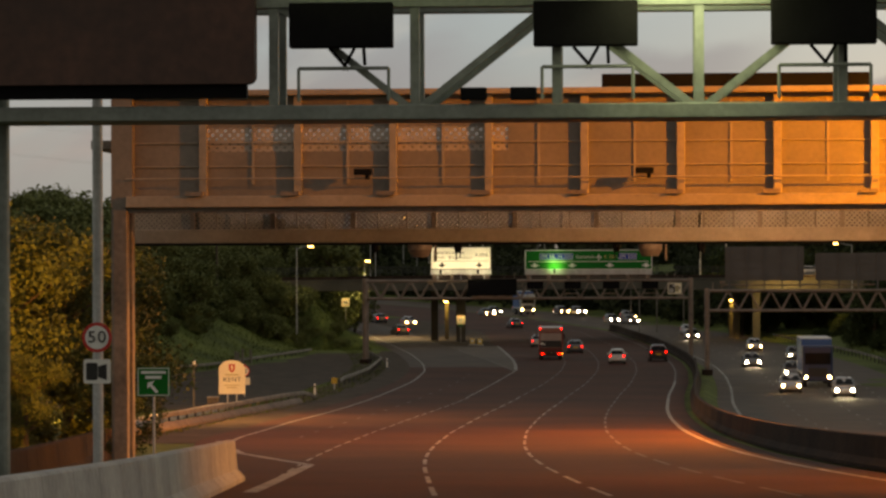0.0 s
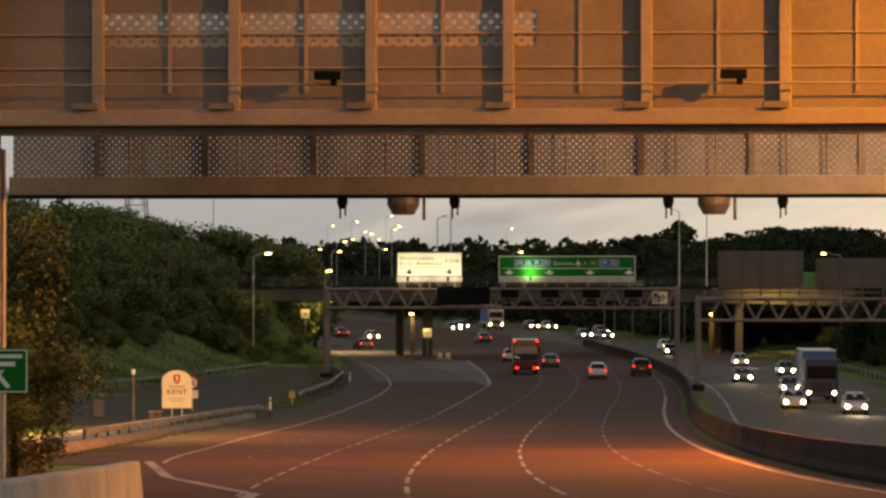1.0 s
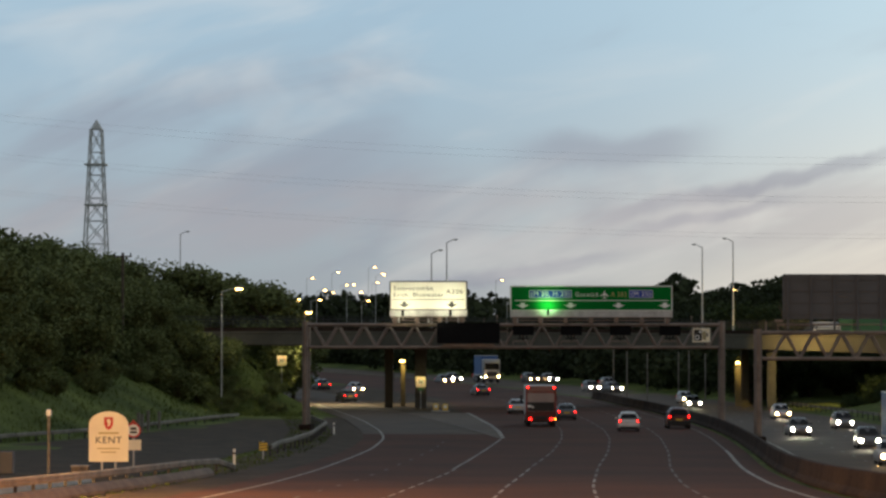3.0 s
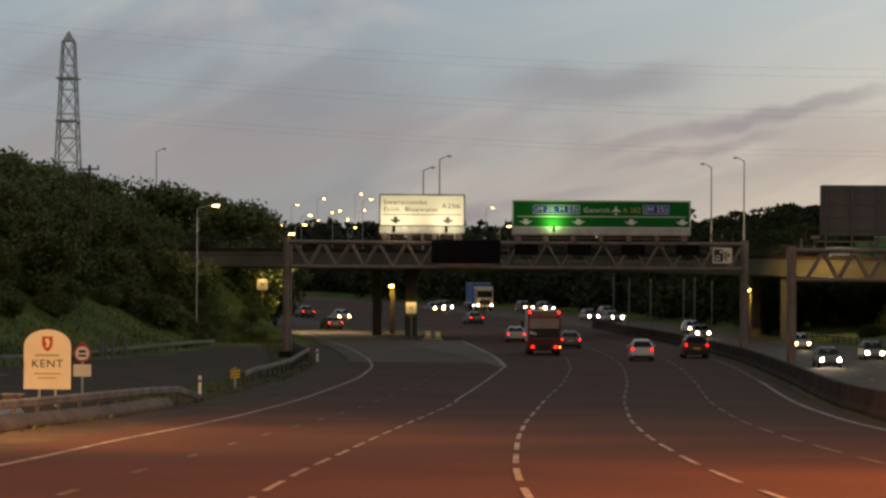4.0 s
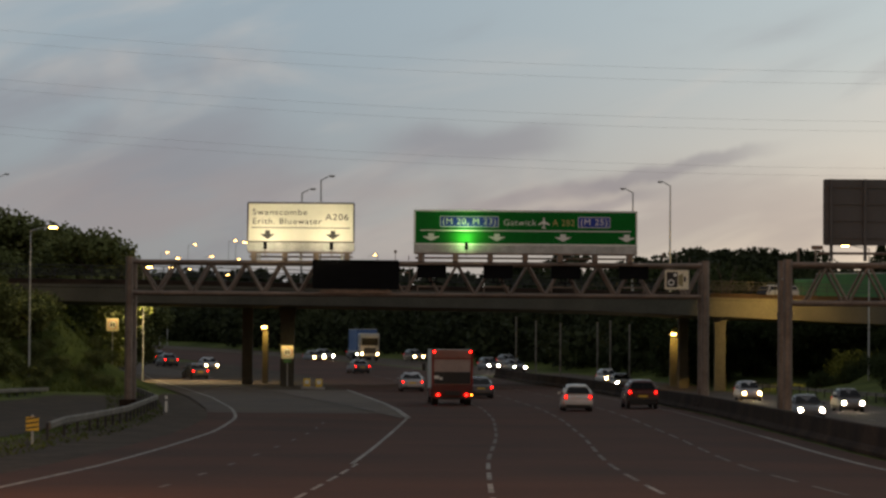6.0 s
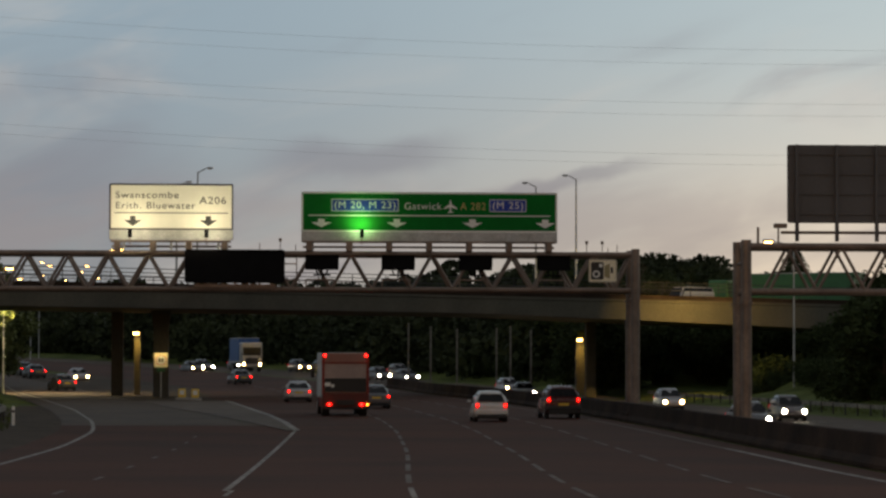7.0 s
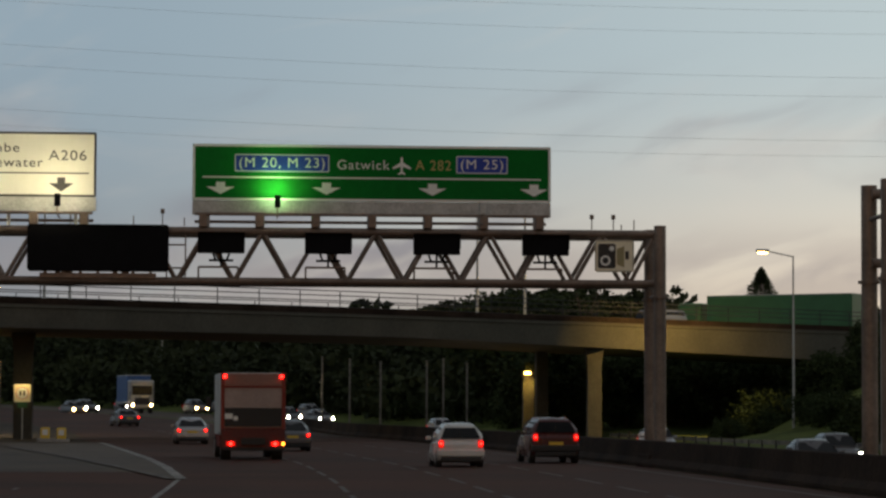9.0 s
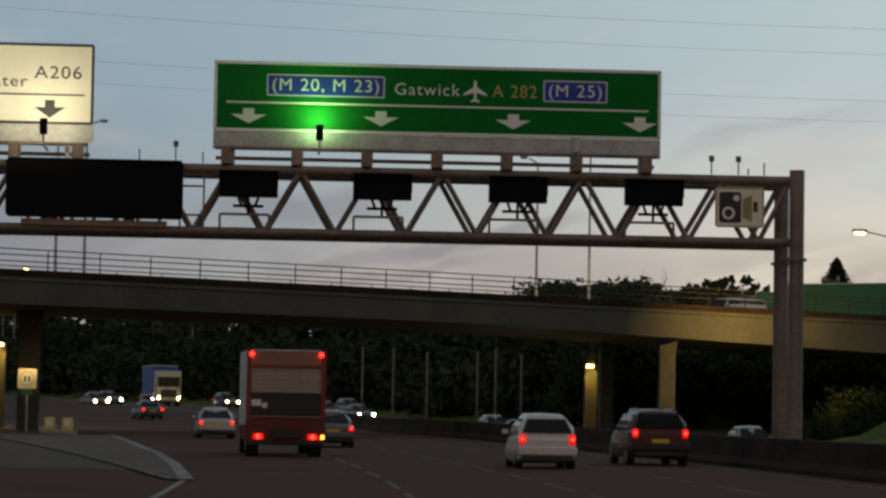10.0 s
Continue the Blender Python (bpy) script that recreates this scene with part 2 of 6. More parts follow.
M_TAIL = mat("tail_light_glow", (0.5, 0.01, 0.01), 0.3, vary=0.02, bump=0, emit=(1.0, 0.011, 0.009), strength=17)
M_TAIL_DIM = mat("tail_light_lens", (0.35, 0.01, 0.01), 0.25, vary=0.05, bump=0, emit=(1.0, 0.008, 0.0048), strength=0.75)
M_AMBER = mat("amber_glow", (0.6, 0.2, 0.01), 0.3, vary=0.02, bump=0, emit=(1.0, 0.30, 0.03), strength=8)
M_HEAD = mat("headlamp_glow", (0.8, 0.8, 0.75), 0.3, vary=0.02, bump=0, emit=(1.0, 0.90, 0.72), strength=110)
M_HEAD_WARM = mat("warm_headlamp_glow", (0.8, 0.7, 0.5), 0.3, vary=0.02, bump=0, emit=(1.0, 0.62, 0.25), strength=70)
M_SODIUM = mat("sodium_lamp_glow", (0.8, 0.6, 0.3), 0.3, vary=0.02, bump=0, emit=(1.0, 0.56, 0.16), strength=24)
M_LAMP_ON = mat("sign_lamp_glow", (0.8, 0.8, 0.6), 0.3, vary=0.02, bump=0, emit=(1.0, 0.95, 0.62), strength=12)


# ---- mesh helpers ----
def link(bm, name, material, parent=None, smooth=False):
    me = bpy.data.meshes.new(name)
    bmesh.ops.recalc_face_normals(bm, faces=bm.faces)
    bm.to_mesh(me)
    bm.free()
    if smooth:
        for p in me.polygons:
            p.use_smooth = True
    me.materials.append(material)
    ob = new(name, me)
    if parent:
        ob.parent = parent
    return ob


def part(name, bm, material, parent, label="", smooth=False):
    ob = link(bm, name, material, parent, smooth)
    if label:
        ob["label"] = label
    return ob


def thing(name, m, label, category, group="", kind=""):
    ob = new(name)
    ob.empty_display_size = 0.3
    ob.matrix_world = m
    return tagged(ob, label, category, group, kind)


def B(*boxes, bevel=0.0):
    """A bmesh of boxes: (cx, cy, cz, sx, sy, sz)."""
    bm = bmesh.new()
    for cx, cy, cz, sx, sy, sz in boxes:
        bmesh.ops.create_cube(bm, size=1.0, matrix=Matrix.Translation((cx, cy, cz)) @ Matrix.Diagonal((sx, sy, sz, 1)))
    if bevel:
        bmesh.ops.bevel(bm, geom=bm.edges[:], offset=bevel, segments=2, affect="EDGES", profile=0.5)
    return bm


def tube(bm, a, b, r, r2=None, seg=10):
    a, b = Vector(a), Vector(b)
    d = b - a
    m = Matrix.Translation((a + b) / 2) @ d.to_track_quat("Z", "Y").to_matrix().to_4x4()
    bmesh.ops.create_cone(bm, cap_ends=True, segments=seg, radius1=r, radius2=r if r2 is None else r2, depth=d.length, matrix=m)
    return bm


def bar(bm, a, b, w, h):
    a, b = Vector(a), Vector(b)
    d = b - a
    m = Matrix.Translation((a + b) / 2) @ d.to_track_quat("Y", "Z").to_matrix().to_4x4() @ Matrix.Diagonal((w, d.length, h, 1))
    bmesh.ops.create_cube(bm, size=1.0, matrix=m)
    return bm


def tubes(*ends, r=0.05, seg=10):
    bm = bmesh.new()
    for a, b in ends:
        tube(bm, a, b, r, seg=seg)
    return bm


def loft(rows, close=True):
    """A bmesh through rows of points of equal count, with capped ends."""
    bm = bmesh.new()
    vs = [[bm.verts.new(p) for p in row] for row in rows]
    n = len(rows[0])
    for a, b in zip(vs, vs[1:]):
        for i in range(n if close else n - 1):
            j = (i + 1) % n
            bm.faces.new((a[i], a[j], b[j], b[i]))
    if close:
        bm.faces.new(vs[0][::-1])
        bm.faces.new(vs[-1])
    return bm


def plate(w, h, r, depth, seg=6, cx=0.0, cz=0.0, y=0.0):
    """An upright rounded plate facing -y, its front at y."""
    pts = []
    for sx, sz, a0 in ((1, 1, 0), (-1, 1, 90), (-1, -1, 180), (1, -1, 270)):
        for k in range(seg + 1):
            a = radians(a0 + 90 * k / seg)
            pts.append((cx + sx * (w / 2 - r) + r * math.cos(a), cz + sz * (h / 2 - r) + r * math.sin(a)))
    return loft([[(px, y, pz) for px, pz in pts], [(px, y + depth, pz) for px, pz in pts]])


def outline(pts, depth, y=0.0):
    return loft([[(px, y, pz) for px, pz in pts], [(px, y + depth, pz) for px, pz in pts]])


def words(text, height, material, parent, x, z, y, width=None, align="CENTER", name="legend"):
    """Raised letters that face -y, their middle (or left edge) at x, z."""
    cu = bpy.data.curves.new("letters", "FONT")
    cu.body, cu.align_x, cu.align_y = text, align, "CENTER"
    cu.size, cu.extrude = height * 1.38, 0.008
    cu.space_character = 1.12
    ob = bpy.data.objects.new("letters", cu)
    scene.collection.objects.link(ob)
    bpy.context.view_layer.update()
    me = bpy.data.meshes.new_from_object(ob.evaluated_get(bpy.context.evaluated_depsgraph_get()))
    bpy.data.objects.remove(ob)
    xs = [v.co.x for v in me.vertices]
    k = width / (max(xs) - min(xs)) if width else 1.0
    me.transform(Matrix.Translation((x, y, z)) @ Matrix.Rotation(radians(90), 4, "X") @ Matrix.Diagonal((k, 1, 1, 1)))
    # each word a mesh of its own
    root = list(range(len(me.vertices)))

    def find(i):
        while root[i] != i:
            root[i] = root[root[i]]
            i = root[i]
        return i

    for e in me.edges:
        root[find(e.vertices[0])] = find(e.vertices[1])
    pieces = collections.defaultdict(list)
    for v in me.vertices:
        pieces[find(v.index)].append(v.index)
    spans = sorted((min(me.vertices[i].co.x for i in p), max(me.vertices[i].co.x for i in p), r) for r, p in pieces.items())
    groups, edge = [], None
    for a, b, r in spans:
        if edge is None or a - edge > height * 0.36:
            groups.append(set())
            edge = b
        groups[-1].add(r)
        edge = max(edge, b)
    for g in groups:
        keep = [v.index for v in me.vertices if find(v.index) in g]
        at = {i: k for k, i in enumerate(keep)}
        word = bpy.data.meshes.new(name)
        word.from_pydata([tuple(me.vertices[i].co) for i in keep], [], [[at[i] for i in p.vertices] for p in me.polygons if p.vertices[0] in at])
        word.materials.append(material)
        new(name, word).parent = parent


# ---- the line of the road ----
XC_Y = [-120, -60, 0, 20.6, 41.6, 52, 78.9, 93.3, 107.8, 131, 156, 176.6, 207, 235, 265, 290, 318, 360, 411, 430, 455, 485, 520, 600, 900]
XC_X = [12, 6, 0, -1.92, -3.86, -4.86, -6.96, -7.89, -8.58, -9.29, -9.53, -9.47, -8.95, -8.05, -7.5, -7.6, -8.6, -10.8, -14.6, -18.5, -25, -35, -48, -85, -230]
RZ_Y = [-200, -60, 0, 20, 40, 60, 80, 100, 120, 140, 160, 180, 200, 220, 240, 260, 300, 340, 400, 440, 480, 520, 600, 700, 900, 3000]
RZ_Z = [18, 11, 7.74, 6.64, 5.57, 4.58, 3.70, 2.90, 2.21, 1.59, 1.06, 0.60, 0.27, 0.10, 0.0, -0.06, -0.03, 0.08, 0.2, 0.8, 1.7, 2.5, 4.0, 5.6, 7.0, 7.0]


def smooth_table(xs, ys):
    gx = np.arange(xs[0], xs[-1] + 1, 2.0)
    gy = np.interp(gx, xs, ys)
    ker = np.hanning(13)
    ker /= ker.sum()
    pad = np.concatenate([2 * gy[0] - gy[6:0:-1], gy, 2 * gy[-1] - gy[-2:-8:-1]])
    return gx, np.convolve(pad, ker, "valid")


XG, XV = smooth_table(XC_Y, XC_X)
ZG, ZV = smooth_table(RZ_Y, RZ_Z)


def xc(y):
    return float(np.interp(y, XG, XV))


def rz(y):
    return float(np.interp(y, ZG, ZV))


def heading(y):
    return math.degrees(math.atan2(xc(y + 2) - xc(y - 2), 4.0))


LEFT_Y = [-60, 30, 85, 100, 117, 150, 190, 241, 266, 286, 316, 357, 420, 470, 520, 700]
LEFT_X = [2.3, -6.5, -11.3, -13.6, -15.9, -17.3, -17.6, -17.6, -18.4, -20.0, -23.3, -29.0, -38.0, -50.0, -66.0, -140.0]
LG, LV = smooth_table(LEFT_Y, LEFT_X)


def left_edge(y):
    return float(np.interp(y, LG, LV))


TOE_Y, TOE_X = [100, 200, 235, 276, 310, 345, 380, 430, 520], [-58, -51, -46, -39.5, -36.5, -36.0, -38.0, -44.0, -70]


def toe(y):
    """Where the grass bank begins, left of the exit road."""
    return float(np.interp(y, TOE_Y, TOE_X))


def by(x):
    """The near edge of the road bridge, which crosses askew."""
    return 374.0 + 0.71 * x


def bank(x, y):
    """Height of the ground above the carriageway's level."""
    u = x - xc(y)
    le = left_edge(y) if y > 80 else xc(y) - 4.5
    h = 0.0
    s = toe(y) - x
    along = min(1.0, max(0.0, (y - 150) / 60)) * min(1.0, max(0.0, (460 - y) / 50))
    if s > 0:
        h += along * 6.6 * (1 - math.cos(math.pi * min(1.0, s / 17.0))) / 2
    # the bridge's approach embankment
    f, g = (y - (374.0 + 0.71 * x - 9.5)) / 8.5, (left_edge(y) - 3.2 - x) / 7.5
    if f > 0 and g > 0 and y < 400:
        h = max(h, 6.1 * (1 - math.cos(math.pi * min(1.0, f))) / 2 * (1 - math.cos(math.pi * min(1.0, g))) / 2 * min(1.0, (400 - y) / 20))
    if 14.4 < u < 36:
        h -= 0.5 * min(1.0, (u - 14.4) / 0.8) * min(1.0, (36 - u) / 2.5)
    s = u - 36.0
    if by(x) - 10 < y < by(x) + 30:
        s -= 24.0
    if s > 0:
        h += 6.2 * (1 - math.cos(math.pi * min(1.0, s / 20.0))) / 2 * min(1.0, max(0.0, (y - 120) / 80)) * min(1.0, max(0.0, (520 - y) / 60))
    if y > 540 and x > 5:
        h += 8.0 * (1 - math.cos(math.pi * min(1.0, (y - 540) / 100.0))) / 2 * (1 - math.cos(math.pi * min(1.0, (x - 5) / 32.0))) / 2
    if y > 720:
        h += (3.8 + 0.8 * min(1.0, max(0.0, (x - 5) / 40))) * (1 - math.cos(math.pi * min(1.0, (y - 720) / 150.0))) / 2
    if abs(u) > 24:
        h += 0.35 * noise.noise((x * 0.08, y * 0.08, 0)) * min(1, (abs(u) - 24) / 10)
    return h


def gz(x, y):
    return rz(y) + bank(x, y)


# ---- ground, road, markings ----
def build_ground():
    ys = sorted(set(list(range(-120, 312, 6)) + list(range(312, 400, 3)) + list(range(402, 480, 6)) + list(range(480, 1000, 20)) + [1200, 1600, 2200, 3000, 4200]))
    us = [-2500, -1200, -600, -300, -180, -120, -95] + list(range(-80, 12, 4)) + [13.9, 14.4, 15.3, 18, 22, 26, 30, 33.5, 36] + list(range(40, 84, 4)) + [95, 120, 180, 300, 600, 1200, 2500]
    rows = [[(xc(min(y, 900)) + u, y, gz(xc(min(y, 900)) + u, y) - 0.06) for u in us] for y in ys]
    tagged(link(loft(rows, close=False), "ground", M_GRASS_GROUND, smooth=True), "rough grass ground beside the dual carriageway", "ground", kind="structure")


def strip(name, xl, xr, y0, y1, material, lift, label, category, step=4.0, cols=4):
    n = max(2, int((y1 - y0) / step) + 1)
    rows = []
    for k in range(n):
        y = y0 + (y1 - y0) * k / (n - 1)
        a, b = xl(y), xr(y)
        rows.append([(a + (b - a) * c / cols, y, rz(y) + lift) for c in range(cols + 1)])
    return tagged(link(loft(rows, close=False), name, material, smooth=True), label, category, kind="structure")


build_ground()
ISLE_Y, ISLE_R, ISLE_L = [262, 266, 282, 300, 342, 372], [-10.2, -10.25, -10.9, -11.9, -15.1, -18.0], [-10.3, -10.35, -12.2, -14.5, -20.8, -26.0]


def isle_right(y):
    return float(np.interp(y, ISLE_Y, ISLE_R))


def isle_left(y):
    return float(np.interp(y, ISLE_Y, ISLE_L))


strip("road", lambda y: min(xc(y) - 2.0, isle_right(y)) if 262 < y < 372 else xc(y) - (2.0 if y < 300 else 5.5), lambda y: xc(y) + 12.9, -110, 640, M_ASPHALT, 0.0, "dark asphalt carriageway with four lanes", "road")
strip("road_slip", lambda y: min(left_edge(y), xc(y) - 2.0) - 1.4, lambda y: xc(y) - 1.98, 20, 276, M_ASPHALT, 0.004, "dark asphalt exit lanes beside the main lanes", "road")
strip("road_exit", lambda y: left_edge(y) - 1.4, lambda y: max(left_edge(y) + 6.2, isle_left(y)) if y < 345 else left_edge(y) + 6.2, 275.9, 640, M_ASPHALT_OLD, 0.008, "worn asphalt exit road curving away", "road")
strip("road_opposite", lambda y: xc(y) + 15.2, lambda y: xc(y) + 31.0, -110, 640, M_ASPHALT_OLD, -0.5, "worn asphalt carriageway for oncoming traffic", "road")


def paint_line(offset, y0, y1, width=0.15, mark=None, gap=None, name="lane_marking", label="white painted lane line", drop=0.0, material=None):
    bm = bmesh.new()
    y = y0
    while y < y1:
        e = min(y1, y + (mark or 6.0))
        n = 3
        pts = []
        for k in range(n + 1):
            yy = y + (e - y) * k / n
            pts.append((offset(yy), yy, rz(yy) + 0.014 - drop))
        for p, q in zip(pts, pts[1:]):
            v = [bm.verts.new((p[0] - width / 2, p[1], p[2])), bm.verts.new((p[0] + width / 2, p[1], p[2])),
                 bm.verts.new((q[0] + width / 2, q[1], q[2])), bm.verts.new((q[0] - width / 2, q[1], q[2]))]
            bm.faces.new(v)
        y = e + (gap or 0.0)
    return tagged(link(bm, name, material or M_PAINT), label, "road marking", kind="structure")


paint_line(left_edge, 112, 560, 0.17, name="edge_line", label="solid white line along the road's edge")
paint_line(lambda y: xc(y) - 2.05, 62, 203, 0.10, 4.0, 2.0, label="broken white line beside the exit lanes")
paint_line(lambda y: (left_edge(y) + xc(y) - 2.05) / 2, 120, 262, 0.12, 2.0, 7.0, label="short worn dashes between the exit lanes", material=M_PAINT_WORN)
paint_line(lambda y: xc(y) + 1.45, -80, 208, 0.115, 6.0, 3.0)
paint_line(lambda y: xc(y) + 4.75, -80, 190, 0.115, 6.0, 3.0)
paint_line(lambda y: xc(y) + 1.45, 208, 420, 0.13, 6.0, 3.0, label="worn white lane line", material=M_PAINT_WORN)
paint_line(lambda y: xc(y) + 4.75, 190, 420, 0.13, 6.0, 3.0, label="worn white lane line", material=M_PAINT_WORN)
paint_line(lambda y: xc(y) + 8.3, -80, 420, 0.12, 6.0, 3.0, label="worn white lane line", material=M_PAINT_WORN)
paint_line(lambda y: xc(y) + 11.8, -80, 240, 0.2, name="edge_line", label="solid white line along the road's edge")
paint_line(lambda y: xc(y) + 11.8, 240, 560, 0.16, name="edge_line", label="worn solid line along the road's edge", material=M_PAINT_WORN)
paint_line(lambda y: xc(y) + 16.3, -80, 560, 0.2, name="edge_line", label="solid white line along the oncoming road's edge", drop=0.5)
paint_line(lambda y: xc(y) + 19.9, -80, 420, 0.12, 2.0, 7.0, label="short white dashes on the oncoming road", drop=0.5)
paint_line(lambda y: xc(y) + 23.5, -80, 420, 0.12, 2.0, 7.0, label="short white dashes on the oncoming road", drop=0.5)
paint_line(lambda y: xc(y) + 27.1, -80, 420, 0.12, 2.0, 7.0, label="short white dashes on the oncoming road", drop=0.5)


def build_nose():
    """The paved island between the main lanes and the exit, with its white border and chevron."""
    ys = [266 + 4 * k for k in range(21)]
    right, left = isle_right, isle_left
    rows = [[(min(left(y), right(y)) * (1 - c / 3) + right(y) * c / 3, y, rz(y) + 0.03) for c in range(4)] for y in ys]
    tagged(link(loft(rows, close=False), "pavement_island", M_PAVED), "pale paved island where the exit road splits off", "traffic island", kind="structure")
    paint_line(lambda y: right(y) + 0.1, 266, 346, 0.3, name="island_line", label="white border line round the paved island").location.z = 0.03
    paint_line(lambda y: left(y) - 0.1, 266, 330, 0.22, name="island_line", label="worn border line round the paved island", material=M_PAINT_WORN).location.z = 0.03
    paint_line(lambda y: -11.2 + (y - 203) * 0.0155, 203, 267, 0.13, name="island_line", label="white line leading to the island's nose")


build_nose()
strip("pavement_apron", lambda y: left_edge(y) + 6.15, lambda y: xc(y) - 5.45, 343, 470, M_DIRT, -0.012, "bare dirty ground between the roads below the bridge", "verge")


def chevron_lines():
    for (x0, y0), (x1, y1) in (((-12.8, 96.2), (-8.9, 81.6)), ((-8.9, 81.6), (-7.4, 57.0)), ((-16.0, 114.0), (-12.8, 96.2))):
        paint_line(lambda y: x0 + (x1 - x0) * (y - y0) / (y1 - y0), min(y0, y1), max(y0, y1), 0.3, name="chevron_line", label="white painted line closing off the verge")


chevron_lines()


# ---- barriers ----
def concrete_barrier(name, fx, y0, y1, h, label, material, step=3.0):
    prof = [(-0.33, 0), (-0.33, 0.12), (-0.17, 0.3), (-0.11, h - 0.03), (-0.08, h), (0.08, h), (0.11, h - 0.03), (0.17, 0.3), (0.33, 0.12), (0.33, 0)]
    n = int((y1 - y0) / step) + 1
    root = thing(name, Matrix.Identity(4), label, "barrier")
    for k in range(0, n - 1):
        a, b = y0 + k * step + 0.01, y0 + (k + 1) * step - 0.01
        rows = [[(fx(y) + px, y, rz(y) - 0.02 + pz) for px, pz in prof] for y in (a, b)]
        part("barrier_unit", loft(rows), material, root)
    return root


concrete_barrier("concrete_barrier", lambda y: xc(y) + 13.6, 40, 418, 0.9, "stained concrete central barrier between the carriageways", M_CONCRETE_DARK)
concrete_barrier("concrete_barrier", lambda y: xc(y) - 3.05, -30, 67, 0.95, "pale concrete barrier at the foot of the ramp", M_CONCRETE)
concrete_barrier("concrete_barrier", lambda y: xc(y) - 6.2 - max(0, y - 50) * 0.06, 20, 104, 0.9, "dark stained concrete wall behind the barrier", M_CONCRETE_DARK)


def guardrail(pts, label):
    """Steel beam barrier on posts through ground points, its ends ramped down."""
    root = thing("guardrail", Matrix.Identity(4), label, "guardrail")
    prof = [(0, -0.13), (0.045, -0.10), (0.055, -0.03), (0.03, 0), (0.055, 0.03), (0.045, 0.10), (0, 0.13), (-0.06, 0.13), (-0.06, -0.13)]
    rows = []
    n = len(pts)
    for k, (x, y, h) in enumerate(pts):
        rows.append([(x + px, y, gz(x, y) + h + pz) for px, pz in prof])
    part("beam", loft(rows), M_DULL_RAIL, root)
    for (x0, y0, h0), (x1, y1, h1) in zip(pts, pts[1:]):
        m = max(1, int((y1 - y0) / 3.2))
        for j in range(m):
            f = j / m
            x, y, h = x0 + (x1 - x0) * f, y0 + (y1 - y0) * f, h0 + (h1 - h0) * f
            part("post", B((x - 0.08, y, gz(x, y) + (h + 0.1) / 2, 0.1, 0.06, h + 0.1)), M_RAIL, root)
    return root


guardrail([(-21.8, 136, 0.6), (-22.3, 165, 0.6), (-22.0, 190, 0.6), (-21.9, 198, 0.5), (-21.6, 202, 0.12)], "galvanised steel crash barrier with a ramped end")
guardrail([(-22.3, 226.5, 0.5), (-22.4, 232, 0.6), (-22.4, 240, 0.6), (-22.6, 256, 0.6), (-24.0, 285, 0.6), (-27.6, 310, 0.6)], "galvanised steel crash barrier beside the exit road")
guardrail([(xc(y) + 33.5, y, 0.6) for y in range(120, 420, 20)], "galvanised steel crash barrier beside the oncoming road")


def low_wall():
    """Pale edging wall behind the first crash barrier."""
    concrete_barrier("kerb_wall", lambda y: -24.2 - 0.02 * (y - 150), 130, 178, 0.42, "low pale concrete edging wall on the verge", M_CONCRETE)


low_wall()
concrete_barrier("concrete_barrier", lambda y: float(np.interp(y, [112, 136, 165, 190, 198], [-20.6, -21.5, -22.0, -21.7, -21.6])), 114, 192, 0.36, "low dirty concrete edging along the verge", M_CONCRETE_BROWN)
guardrail([(-50, 215, 0.4), (-46.5, 232, 0.45), (-43.3, 250, 0.45), (-38.7, 276, 0.45), (-35.6, 310, 0.45), (-35.3, 326, 0.3)], "pale steel barrier along the foot of the grass bank")
strip("ground_verge", lambda y: left_edge(y) - 6.2 + max(0, (y - 285) * 0.08), lambda y: left_edge(y) - 1.35, 112, 330, M_DIRT, -0.035, "bare earth verge beside the exit lanes", "verge")
strip("pavement_layby", lambda y: toe(y) + 2.0, lambda y: -24.6, 178, 322, M_DIRT, -0.03, "dark earthy hardstanding behind the crash barrier", "pavement")


